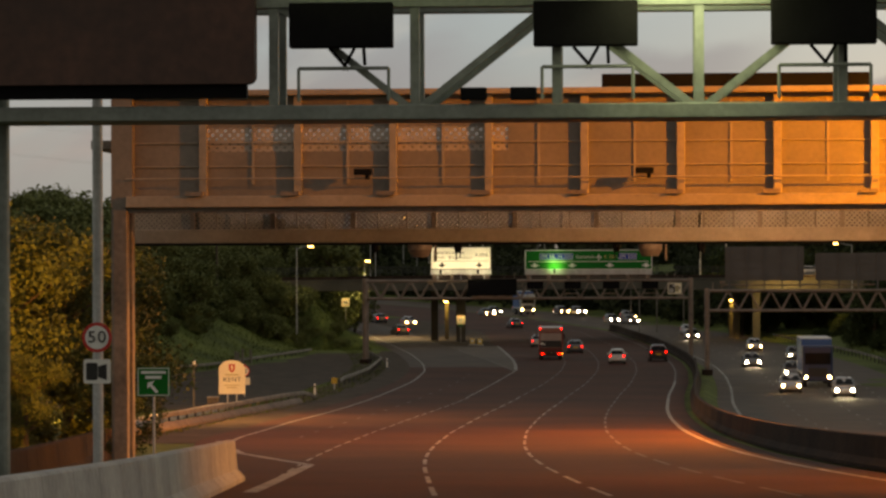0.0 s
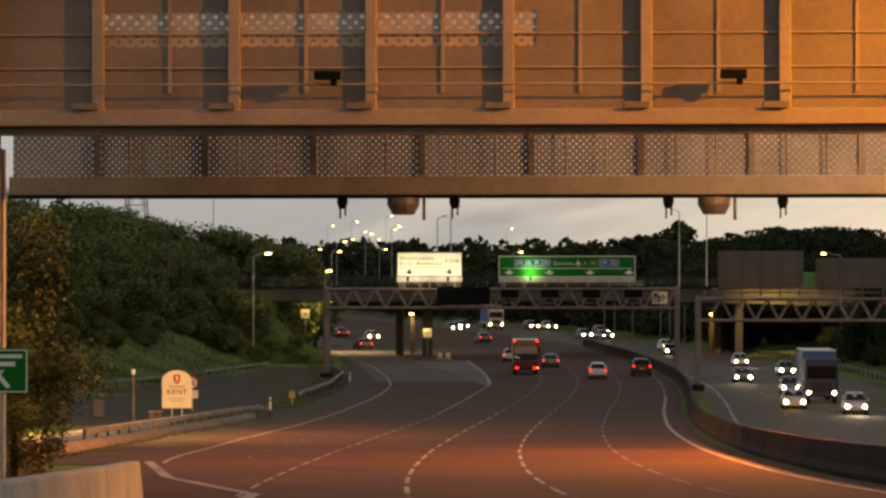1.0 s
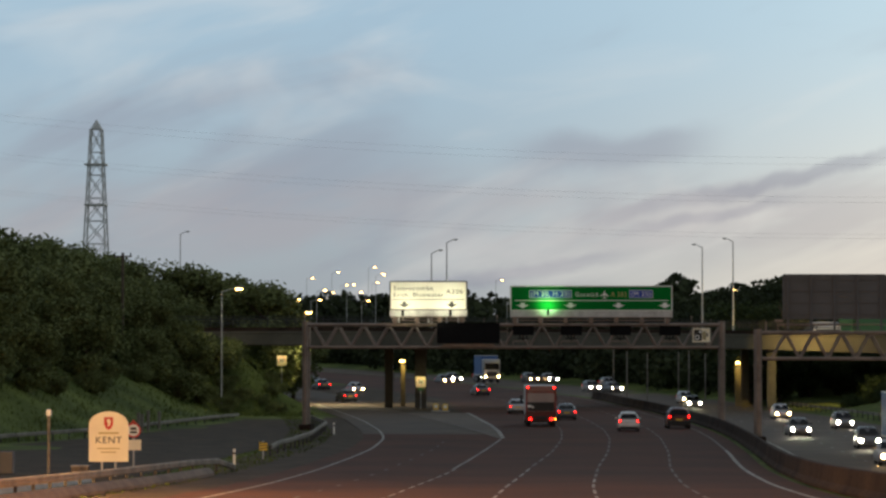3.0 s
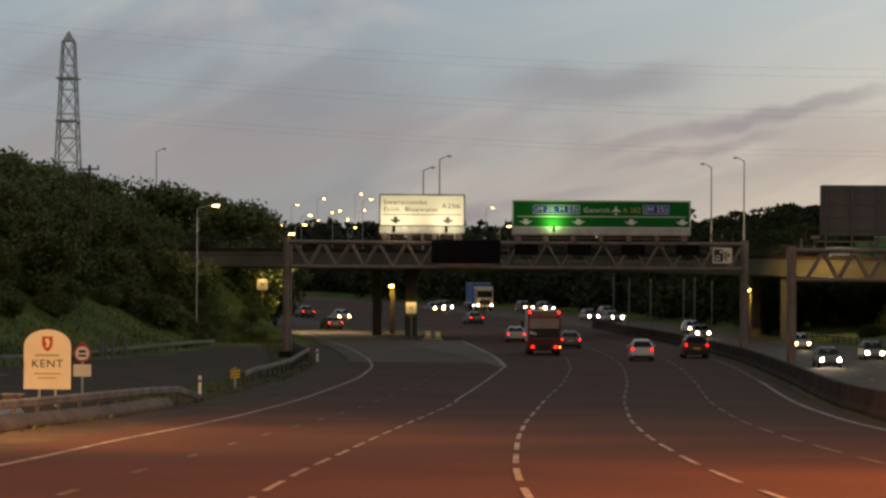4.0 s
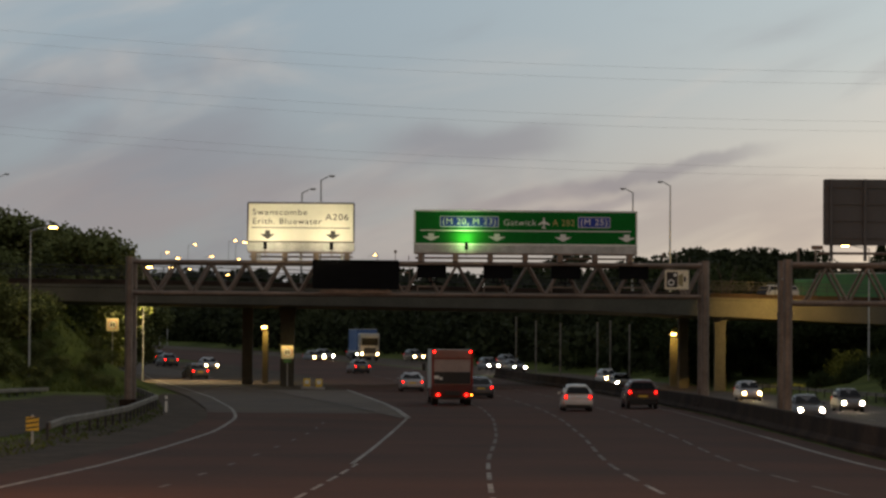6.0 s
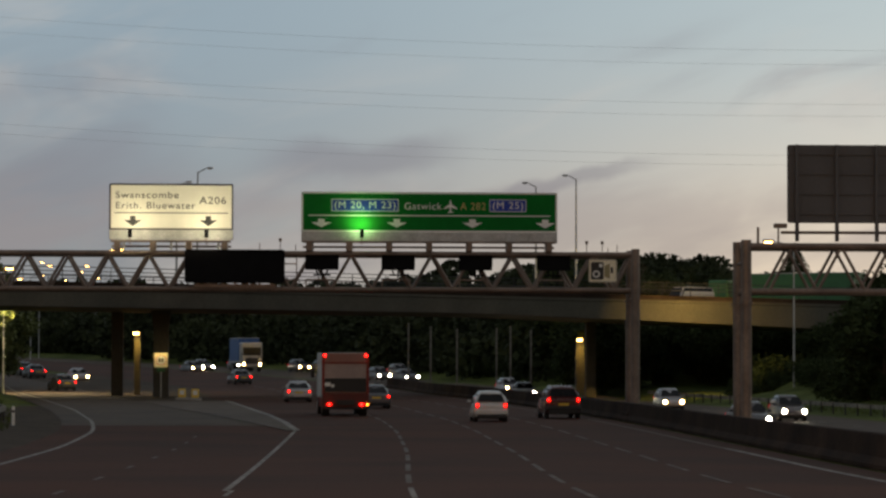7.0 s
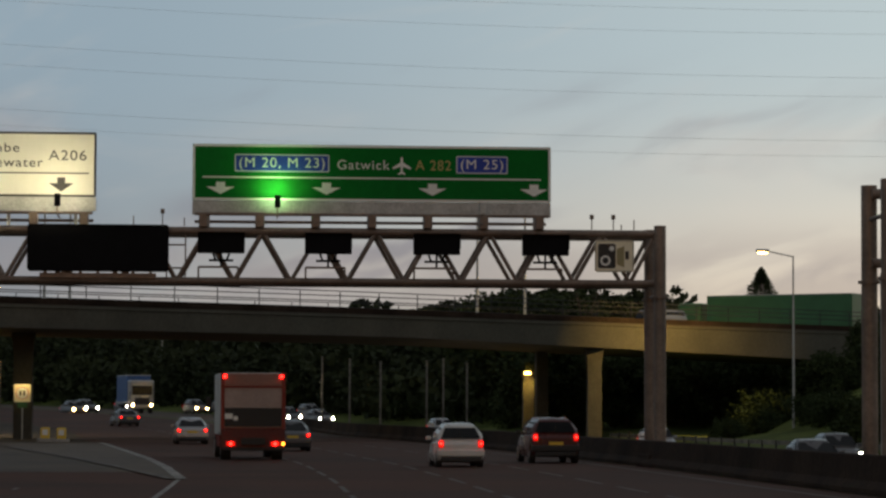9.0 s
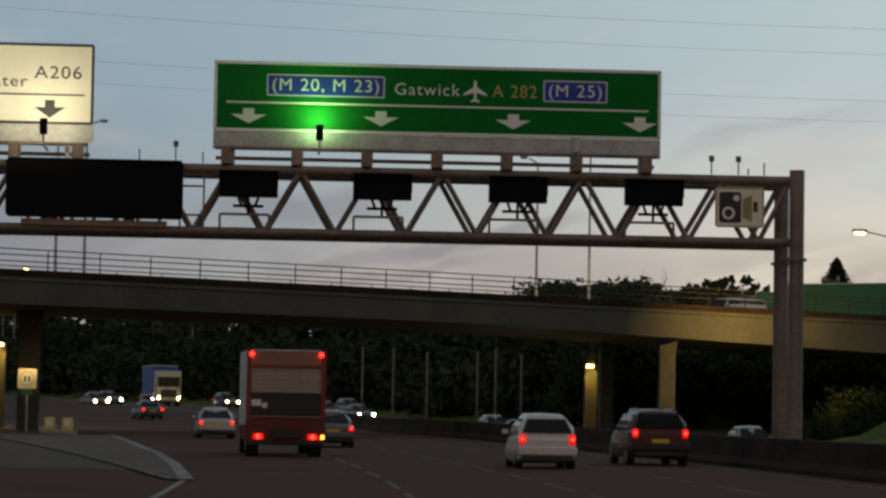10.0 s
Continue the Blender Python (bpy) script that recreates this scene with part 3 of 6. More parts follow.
# ---- gantries ----
def main_gantry():
    """The lattice sign gantry over the road, with its two legs."""
    Y, X0, X1 = 288.35, -25.9, 6.2
    g = thing("sign_gantry", Matrix.Identity(4), "brown steel lattice gantry spanning the carriageway", "gantry")
    zt, zb, dp = 8.05, 6.32, 1.9
    for yy in (Y, Y + dp):
        part("chord", tubes(((X0, yy, zt), (X1, yy, zt)), r=0.135, seg=12), M_GANTRY, g, smooth=False)
        part("chord", tubes(((X0, yy, zb), (X1, yy, zb)), r=0.12, seg=12), M_GANTRY, g)
        pitch = 1.975
        x = X1 - 1.0
        part("brace", tubes(((x, yy, zb), (X1 - 0.1, yy, zt)), r=0.074, seg=8), M_GANTRY, g)
        while x > X0 + 0.4:
            xm, xe = x - pitch / 2, x - pitch
            part("brace", tubes(((x, yy, zb), (max(xm, X0), yy, zt)), r=0.074, seg=8), M_GANTRY, g)
            if xe > X0:
                part("brace", tubes(((xm, yy, zt), (xe, yy, zb)), r=0.074, seg=8), M_GANTRY, g)
            x = xe
    for k in range(17):
        x = X0 + 0.8 + k * 1.93
        for z in (zt, zb):
            part("cross_tie", tubes(((x, Y, z), (x, Y + dp, z)), r=0.045, seg=8), M_GANTRY, g)
    for X in (X0, X1):
        for yy in (Y - 0.45, Y + dp):
            part("leg", tubes(((X, yy, -0.15), (X, yy, 8.32)), r=0.21, seg=18), M_GANTRY, g, smooth=False)
            bm = tubes(((X, yy, 5.78), (X, yy, 5.86)), r=0.29, seg=18)
            part("leg_collar", bm, M_GANTRY, g)
        part("leg_tie", tubes(((X, Y - 0.45, 5.9), (X, Y + dp, 5.9)), r=0.06), M_GANTRY, g)
        part("footing", B((X, Y + dp / 2 - 0.2, 0.12, 0.9, 3.3, 0.5), bevel=0.04), M_CONCRETE_DARK, g)
    # walkway rail and sign brackets
    for xa, xb in ((-10.0, 2.3), (-19.3, -13.5)):
        part("sign_rail", tubes(((xa, Y - 0.25, 8.62), (xb, Y - 0.25, 8.62)), ((xa, Y + 0.5, 8.40), (xb, Y + 0.5, 8.40)), r=0.055), M_GANTRY, g)
        n = int((xb - xa) / 1.9)
        for k in range(n + 1):
            x = xa + 0.3 + (xb - xa - 0.6) * k / n
            part("bracket", B((x, Y + 0.05, 8.42, 0.3, 0.7, 0.5), bevel=0.03), M_GANTRY, g)
    # small aerials on top
    for x, h in ((-11.1, 0.5), (-12.1, 0.35), (-10.35, 0.3), (2.75, 0.0), (3.86, 0.42), (4.62, 0.42), (4.9, 0.18), (5.35, 0.35)):
        if h:
            b = tubes(((x, Y, 8.2), (x, Y, 8.2 + h)), r=0.022, seg=6)
            if h > 0.4:
                tube(b, (x, Y, 8.2 + h - 0.06), (x, Y, 8.2 + h + 0.1), 0.075, seg=10)
            part("aerial", b, M_GANTRY, g)
    part("ladder_frame", tubes(((-10.95, Y - 0.1, 6.4), (-10.95, Y - 0.1, 7.95)), ((-10.3, Y - 0.1, 6.4), (-10.3, Y - 0.1, 7.95)),
                               ((-10.95, Y - 0.1, 7.55), (-10.3, Y - 0.1, 7.55)), ((-10.95, Y - 0.1, 6.75), (-10.3, Y - 0.1, 6.75)), r=0.03, seg=6), M_GANTRY, g)
    # matrix signals in front of the lattice
    for x in (-9.07, -5.37, -1.6, 2.2):
        s = thing("lane_signal", pose(x, Y - 0.28, 7.62), "unlit black lane signal on the gantry", "traffic signal", "lane signals")
        part("housing", B((0, 0, 0, 1.62, 0.3, 0.72), bevel=0.02), M_BLACK, s)
        part("hood", B((0, -0.2, 0.35, 1.62, 0.14, 0.03), (-0.8, -0.2, 0.1, 0.03, 0.14, 0.5), (0.8, -0.2, 0.1, 0.03, 0.14, 0.5)), M_BLACK, s)
        part("bracket", tubes(((-0.28, 0.05, -0.36), (-0.18, 0.1, -0.62)), ((0.28, 0.05, -0.36), (0.18, 0.1, -0.62)), ((0, 0.05, -0.36), (0, 0.1, -0.8)), ((-0.42, 0.1, -0.6), (0.42, 0.1, -0.6)), r=0.042, seg=6), M_BLACK, s)
        part("stirrup", tubes(((-0.78, 0.1, -0.83), (0.58, 0.1, -0.83)), ((-0.78, 0.1, -0.83), (-0.78, 0.1, -1.27)), ((0.58, 0.1, -0.83), (0.58, 0.1, -1.27)), r=0.038, seg=6), M_GANTRY, s)
        part("cable_conduit", tubes(((0.2, 0.3, 0.36), (0.2, 0.3, 0.56)), ((-0.5, 0.3, 0.5), (0.62, 0.3, 0.5)), r=0.05, seg=6), M_BLACK, s)
    m = thing("message_sign", pose(-13.3, Y - 0.32, 7.42), "large unlit black message sign on the gantry", "message sign")
    bm = plate(4.85, 1.62, 0.12, 0.34)
    part("housing", bm, M_BLACK, m)
    part("rim", B((0, -0.03, 0.79, 4.75, 0.06, 0.03), (0, -0.03, -0.79, 4.75, 0.06, 0.03)), M_BLACK, m)
    part("mounting_rail", B((0, 0.2, -0.95, 4.0, 0.2, 0.16)), M_GANTRY, m)
    for k in range(7):
        part("mounting_foot", B((-1.8 + 0.6 * k, 0.15, -0.87, 0.1, 0.12, 0.14)), M_GANTRY, m)
    c = thing("camera_sign", pose(4.62, Y - 0.3, 7.26), "cream speed camera sign on the gantry", "road sign")
    part("panel", plate(1.38, 1.12, 0.1, 0.03), M_BUFF, c)
    part("border", B((0, -0.004, 0.53, 1.26, 0.01, 0.02), (0, -0.004, -0.53, 1.26, 0.01, 0.02), (0.66, -0.004, 0, 0.02, 0.01, 1.0), (-0.66, -0.004, 0, 0.02, 0.01, 1.0)), M_SIGN_BLACK, c)
    part("camera_symbol", plate(0.62, 0.86, 0.08, 0.01, cx=-0.27, y=-0.012), M_SIGN_BLACK, c)
    bm = bmesh.new()
    tube(bm, (-0.32, -0.012, -0.16), (-0.32, -0.028, -0.16), 0.18, seg=20)
    part("lens_ring", bm, M_SIGN_WHITE, c)
    bm = bmesh.new()
    tube(bm, (-0.32, -0.02, -0.16), (-0.32, -0.034, -0.16), 0.11, seg=20)
    part("lens", bm, M_SIGN_BLACK, c)
    bm = bmesh.new()
    tube(bm, (-0.1, -0.008, 0.26), (-0.1, -0.03, 0.26), 0.09, seg=16)
    part("viewfinder", bm, M_SIGN_WHITE, c)
    bm = outline([(0.08, -0.28), (0.34, -0.40), (0.34, 0.36), (0.08, 0.24)], 0.01, -0.012)
    part("flash_symbol", bm, M_FLASH, c)
    part("flash_window", B((0.44, -0.008, 0.03, 0.12, 0.012, 0.28)), M_SIGN_BLACK, c)
    return g


def arrow(cx, cz, w, h, y):
    """A short lane arrow that points down."""
    s, t = w / 2, h / 2
    return outline([(cx - 0.16 * w, cz + t), (cx + 0.16 * w, cz + t), (cx + 0.16 * w, cz + 0.1 * h), (cx + s, cz + 0.1 * h), (cx, cz - t), (cx - s, cz + 0.1 * h), (cx - 0.16 * w, cz + 0.1 * h)], 0.01, y)


def frame_bars(w, h, t, y, inset=0.05):
    a, b = w / 2 - inset, h / 2 - inset
    return B((0, y, b, 2 * a, 0.012, t), (0, y, -b, 2 * a, 0.012, t), (a, y, 0, t, 0.012, 2 * b), (-a, y, 0, t, 0.012, 2 * b))


def sign_lamp(x, y, z, on, root):
    p = part("floodlight", B((0, 0, 0, 0.2, 0.26, 0.42), bevel=0.02), M_BLACK if on else M_GALV, root)
    p.location = (x, y, z)
    q = part("lamp_arm", tubes(((0, 0, -0.2), (0, 0.0, -0.52)), ((0, 0, -0.5), (0, -y - 0.1, -0.5)), r=0.03, seg=6), M_GANTRY, root)
    q.location = (x, y, z)
    if on:
        e = part("lamp_glass", B((0, 0, 0, 0.17, 0.012, 0.3)), M_LAMP_ON, root, "glowing lamp glass")
        e.location = (x, y + 0.138, z + 0.03)


def exit_sign():
    Y = 288.4
    s = thing("direction_sign", pose(-16.4, Y, 10.31), "floodlit white direction sign with black legend above the gantry", "road sign")
    part("panel", plate(6.0, 2.24, 0.12, 0.06), M_SIGN_CREAM, s)
    part("border", frame_bars(6.0, 2.24, 0.075, -0.006, 0.035), M_SIGN_BLACK, s)
    part("skirt", B((0, 0.05, -1.36, 6.0, 0.04, 0.48)), M_GALV, s, "pale panel below the sign")
    words("Swanscombe", 0.33, M_SIGN_BLACK, s, -2.72, 0.56, -0.012, 3.05, "LEFT")
    words("Erith. Bluewater", 0.33, M_SIGN_BLACK, s, -2.72, 0.05, -0.012, 3.85, "LEFT")
    words("A206", 0.36, M_SIGN_BLACK, s, 2.02, 0.30, -0.012, 1.3)
    part("divider", B((0, -0.006, -0.30, 5.5, 0.012, 0.045)), M_SIGN_BLACK, s)
    for x in (-1.86, 1.8):
        part("lane_arrow", arrow(x, -0.70, 0.85, 0.5, -0.012), M_SIGN_BLACK, s)
        sign_lamp(x - 0.02, -1.9, -1.36, True, s)
        lamp("sign_floodlight", "AREA", look((-16.4 + x - 0.02, Y - 1.9, 9.1), (-16.4 + x * 0.8, Y, 11.2)), 78, (1.0, 0.945, 0.66), 0.6)
    for x in (-2.3, 0, 2.3):
        part("support", B((x, 0.16, -0.5, 0.12, 0.14, 3.2)), M_GALV, s)


def plane_symbol(cx, cz, k, y):
    pts = [(0, 1), (0.13, 0.8), (0.14, 0.35), (1.0, -0.2), (1.0, -0.4), (0.14, -0.12), (0.1, -0.65), (0.38, -0.85), (0.38, -1.0), (0, -0.88)]
    ring = [(cx + a * k, cz + b * k) for a, b in pts] + [(cx - a * k, cz + b * k) for a, b in pts[-2:0:-1]]
    return outline(ring, 0.01, y)


def main_sign():
    Y = 288.4
    s = thing("direction_sign", pose(-3.83, Y, 10.10), "wide green direction sign with white legend above the gantry", "road sign")
    part("panel", plate(12.5, 1.96, 0.05, 0.06), M_SIGN_GREEN, s)
    part("border", frame_bars(12.5, 1.96, 0.075, -0.006, 0.045), M_SIGN_WHITE, s)
    part("skirt", B((0, 0.05, -1.24, 12.5, 0.04, 0.50)), M_GALV, s, "grey panel below the sign")
    part("divider", B((0, -0.006, -0.17, 11.8, 0.012, 0.05)), M_SIGN_WHITE, s)
    for x in (-5.28, -1.60, 2.10, 5.66):
        part("lane_arrow", arrow(x, -0.55, 0.98, 0.42, -0.012), M_SIGN_WHITE, s)
    for x0, x1, text in ((-4.80, -1.50, "(M 20, M 23)"), (2.92, 4.74, "(M 25)")):
        p = part("motorway_patch", plate(x1 - x0, 0.62, 0.08, 0.012, cx=(x0 + x1) / 2, cz=0.33, y=-0.012), M_SIGN_BLUE, s, "blue panel with white motorway numbers")
        part("patch_border", B(((x0 + x1) / 2, -0.014, 0.615, x1 - x0 - 0.06, 0.008, 0.03), ((x0 + x1) / 2, -0.014, 0.045, x1 - x0 - 0.06, 0.008, 0.03),
                               (x0 + 0.03, -0.014, 0.33, 0.03, 0.008, 0.56), (x1 - 0.03, -0.014, 0.33, 0.03, 0.008, 0.56)), M_SIGN_WHITE, s)
        words(text, 0.35, M_SIGN_WHITE, s, (x0 + x1) / 2, 0.33, -0.022, x1 - x0 - 0.34)
    words("Gatwick", 0.34, M_SIGN_WHITE, s, -0.33, 0.28, -0.012, 1.82)
    part("airport_symbol", plane_symbol(1.02, 0.28, 0.32, -0.014), M_SIGN_WHITE, s)
    words("A 282", 0.36, M_SIGN_YELLOW, s, 2.13, 0.28, -0.012, 1.24)
    sign_lamp(-3.32, -1.1, -1.08, True, s)
    sign_lamp(3.75, -1.1, -1.27, False, s)
    lamp("sign_floodlight", "AREA", look((-3.86 - 3.32, Y - 0.62, 9.35), (-3.86 - 3.3, Y, 9.85)), 30, (0.42, 1.0, 0.34), 0.25)
    for k in range(7):
        part("support", B((-5.7 + 1.9 * k, 0.16, -0.5, 0.12, 0.14, 2.8)), M_GALV, s)


def opposite_gantry():
    """The lattice gantry over the oncoming carriageway, its sign seen from behind."""
    Y, X0, X1 = 256.5, 6.93, 30.0
    g = thing("sign_gantry", Matrix.Identity(4), "brown steel lattice gantry over the oncoming carriageway", "gantry")
    zt, zb, dp = 7.22, 5.5, 1.6
    for yy in (Y, Y + dp):
        part("chord", tubes(((X0, yy, zt), (X1, yy, zt)), r=0.13, seg=12), M_GANTRY, g)
        part("chord", tubes(((X0, yy, zb), (X1, yy, zb)), r=0.12, seg=12), M_GANTRY, g)
        x = X0 + 0.9
        while x < X1 - 1:
            part("brace", tubes(((x, yy, zb), (x + 0.93, yy, zt)), r=0.06, seg=8), M_GANTRY, g)
            part("brace", tubes(((x + 0.93, yy, zt), (x + 1.86, yy, zb)), r=0.06, seg=8), M_GANTRY, g)
            x += 1.86
    for X in (X0, X1):
        for yy in (Y - 0.25, Y + 1.9):
            part("leg", tubes(((X, yy, -0.15), (X, yy, 7.45)), r=0.2, seg=18), M_GANTRY, g)
            part("leg_collar", tubes(((X, yy, 5.0), (X, yy, 5.08)), r=0.28, seg=18), M_GANTRY, g)
        part("footing", B((X, Y + 0.8, 0.12, 0.9, 2.6, 0.5), bevel=0.04), M_CONCRETE_DARK, g)
        part("leg_tie", tubes(((X, Y - 0.25, 6.6), (X, Y + 1.9, 6.6)), r=0.06), M_GANTRY, g)
        part("leg_conduit", tubes(((X + 0.02, Y + 0.55, 0.0), (X + 0.02, Y + 0.55, 5.2)), r=0.06, seg=8), M_GALV, g, "pale cable conduit between the legs")
    part("sign_rail", tubes(((8.3, Y, 7.75), (21.5, Y, 7.75)), r=0.06), M_GANTRY, g)
    part("aerial", tubes(((7.42, Y, 7.3), (7.42, Y, 7.62)), ((7.42, Y, 7.62), (7.42, Y, 7.95)), r=0.05, seg=8), M_GANTRY, g)
    part("detector_arm", tubes(((8.2, Y, 7.3), (8.2, Y, 7.95)), r=0.035, seg=8), M_GANTRY, g)
    part("detector_head", B((8.26, Y - 0.1, 8.0, 0.5, 0.24, 0.18), bevel=0.03), M_GANTRY, g)
    for x0, x1, z0, z1 in ((8.5, 15.3, 8.1, 11.08), (16.3, 23.7, 8.1, 10.5)):
        s = thing("direction_sign", pose((x0 + x1) / 2, Y - 0.3, (z0 + z1) / 2), "grey ribbed back of a direction sign", "road sign", "signs seen from behind")
        part("panel", plate(x1 - x0, z1 - z0, 0.1, 0.06), M_SIGN_BACK, s)
        n = 4
        for k in range(n + 1):
            x = -(x1 - x0) / 2 + 0.35 + (x1 - x0 - 0.7) * k / n
            part("support", B((x, -0.1, -0.35, 0.13, 0.16, z1 - z0 + 0.7)), M_SIGN_BACK, s)
        for k in range(4):
            part("stiffener", B((0, -0.03, -(z1 - z0) / 2 + 0.35 + k * (z1 - z0 - 0.7) / 3, x1 - x0 - 0.1, 0.05, 0.06)), M_SIGN_BACK, s)


def near_gantry():
    """The grey-green lattice gantry that the camera passes first."""
    Y, X0, X1 = 47.0, -10.38, 24.0
    g = thing("sign_gantry", Matrix.Identity(4), "grey-green steel lattice gantry with lane signals", "gantry")
    zb, zt, dp = 11.62, 13.42, 1.1
    for yy in (Y, Y + dp):
        part("chord", B(((X0 + X1) / 2, yy, zb, X1 - X0, 0.22, 0.24), bevel=0.02), M_GREEN_STEEL, g)
        part("chord", B(((X0 + X1) / 2, yy, zt, X1 - X0, 0.22, 0.24), bevel=0.02), M_GREEN_STEEL, g)
        k, x = 0, -5.68
        while x < X1 - 2.3:
            part("upright", B((x, yy, (zb + zt) / 2, 0.15, 0.15, zt - zb)), M_GREEN_STEEL, g)
            a, b = (x, x + 2.28) if k % 2 else (x + 2.28, x)
            bm = bmesh.new()
            bar(bm, (a, yy, zb), (b, yy, zt), 0.12, 0.12)
            part("brace", bm, M_GREEN_STEEL, g)
            x += 2.28
            k += 1
    part("walkway", B(((X0 + X1) / 2, Y + dp / 2, zb - 0.1, X1 - X0, dp - 0.2, 0.05)), M_GREEN_STEEL, g)
    for X in (X0 + 0.0, X1):
        for yy in (Y, Y + dp):
            part("leg", tubes(((X, yy, gz(X, yy) - 0.3), (X, yy, zt)), r=0.14, seg=14), M_GREEN_STEEL, g)
    part("leg", tubes(((-9.2, Y + 3.5, gz(-9.2, 50.5) - 0.3), (-9.2, Y + 3.5, 12.6)), r=0.09, seg=14), M_GALV, g)
    for x in (-4.56, -0.65, 3.12, 7.0, 10.9):
        s = thing("lane_signal", pose(x, Y - 0.3, 13.0), "unlit black lane signal on the gantry", "traffic signal", "lane signals")
        part("housing", B((0, 0, 0, 1.66, 0.3, 0.72), bevel=0.02), M_BLACK, s)
        part("bracket", tubes(((-0.2, 0.1, -0.36), (0.1, 0.2, -0.7)), ((0.2, 0.1, -0.36), (0.0, 0.2, -0.7)), ((0.35, 0.1, -0.36), (0.36, 0.2, -0.62)), r=0.03, seg=6), M_BLACK, s)
        part("lower_frame", tubes(((-0.7, 0.1, -0.68), (0.75, 0.1, -0.68)), ((-0.7, 0.1, -0.68), (-0.7, 0.1, -1.2)), ((0.75, 0.1, -0.68), (0.75, 0.1, -1.2)), r=0.03, seg=6), M_GREEN_STEEL, s)
    for x in (-3.4, 1.2, 5.8, 10.4):
        f = thing("gantry_luminaire", pose(x, Y - 0.75, 13.62), "long pale strip light on the gantry's upper beam", "lamp", "strip lights on the gantry")
        part("tray", B((0, 0, 0.05, 4.2, 0.2, 0.08), bevel=0.01), M_GREEN_STEEL, f)
        part("tube", tubes(((-2.0, 0, -0.02), (2.0, 0, -0.02)), r=0.03, seg=8), M_STRIP, f, "glowing pale green tube")
        part("bracket", B((-1.5, 0.35, 0.02, 0.08, 0.7, 0.06), (1.5, 0.35, 0.02, 0.08, 0.7, 0.06)), M_GREEN_STEEL, f)
    lamp("gantry_light", "AREA", look((1.0, Y - 0.8, 13.5), (1.0, Y + 0.6, 12.2)), 55, (0.85, 1.0, 0.6), 2.5)
    m = thing("message_sign", pose(-8.6, Y - 0.4, 12.95), "large unlit black message sign on the near gantry", "message sign")
    part("housing", plate(5.3, 1.75, 0.14, 0.36), M_GLOW_HOUSING, m)
    part("mounting_rail", B((0, 0.25, -0.98, 5.0, 0.25, 0.22)), M_BLACK, m)
    for x in (-2.45, -1.65):
        c = thing("lamp_box", pose(x, Y - 0.1, 11.9), "small black lamp unit on the gantry's lower beam", "lamp")
        part("housing", B((0, 0, 0, 0.42, 0.25, 0.2), bevel=0.02), M_BLACK, c)
    sp = thing("speed_limit_sign", pose(-9.2, Y + 3.4, 7.93), "round white speed limit sign with red ring on steel post", "road sign")
    bm = bmesh.new()
    tube(bm, (0, 0.02, 0), (0, 0, 0), 0.26, seg=28)
    part("disc", bm, M_RED, sp)
    bm = bmesh.new()
    tube(bm, (0, 0, 0), (0, -0.006, 0), 0.205, seg=28)
    part("face", bm, M_SIGN_WHITE, sp)
    words("50", 0.21, M_SIGN_BLACK, sp, 0, 0, -0.016, 0.31)
    cs = thing("camera_sign", pose(-9.2, Y + 3.4, 7.34), "small white speed camera plate below the speed limit sign", "road sign")
    part("panel", plate(0.47, 0.42, 0.03, 0.02), M_SIGN_WHITE, cs)
    part("camera_symbol", plate(0.2, 0.3, 0.03, 0.006, cx=-0.09, y=-0.008), M_SIGN_BLACK, cs)
    part("flash_symbol", outline([(0.02, -0.1), (0.17, -0.15), (0.17, 0.13), (0.02, 0.09)], 0.006, -0.008), M_SIGN_BLACK, cs)


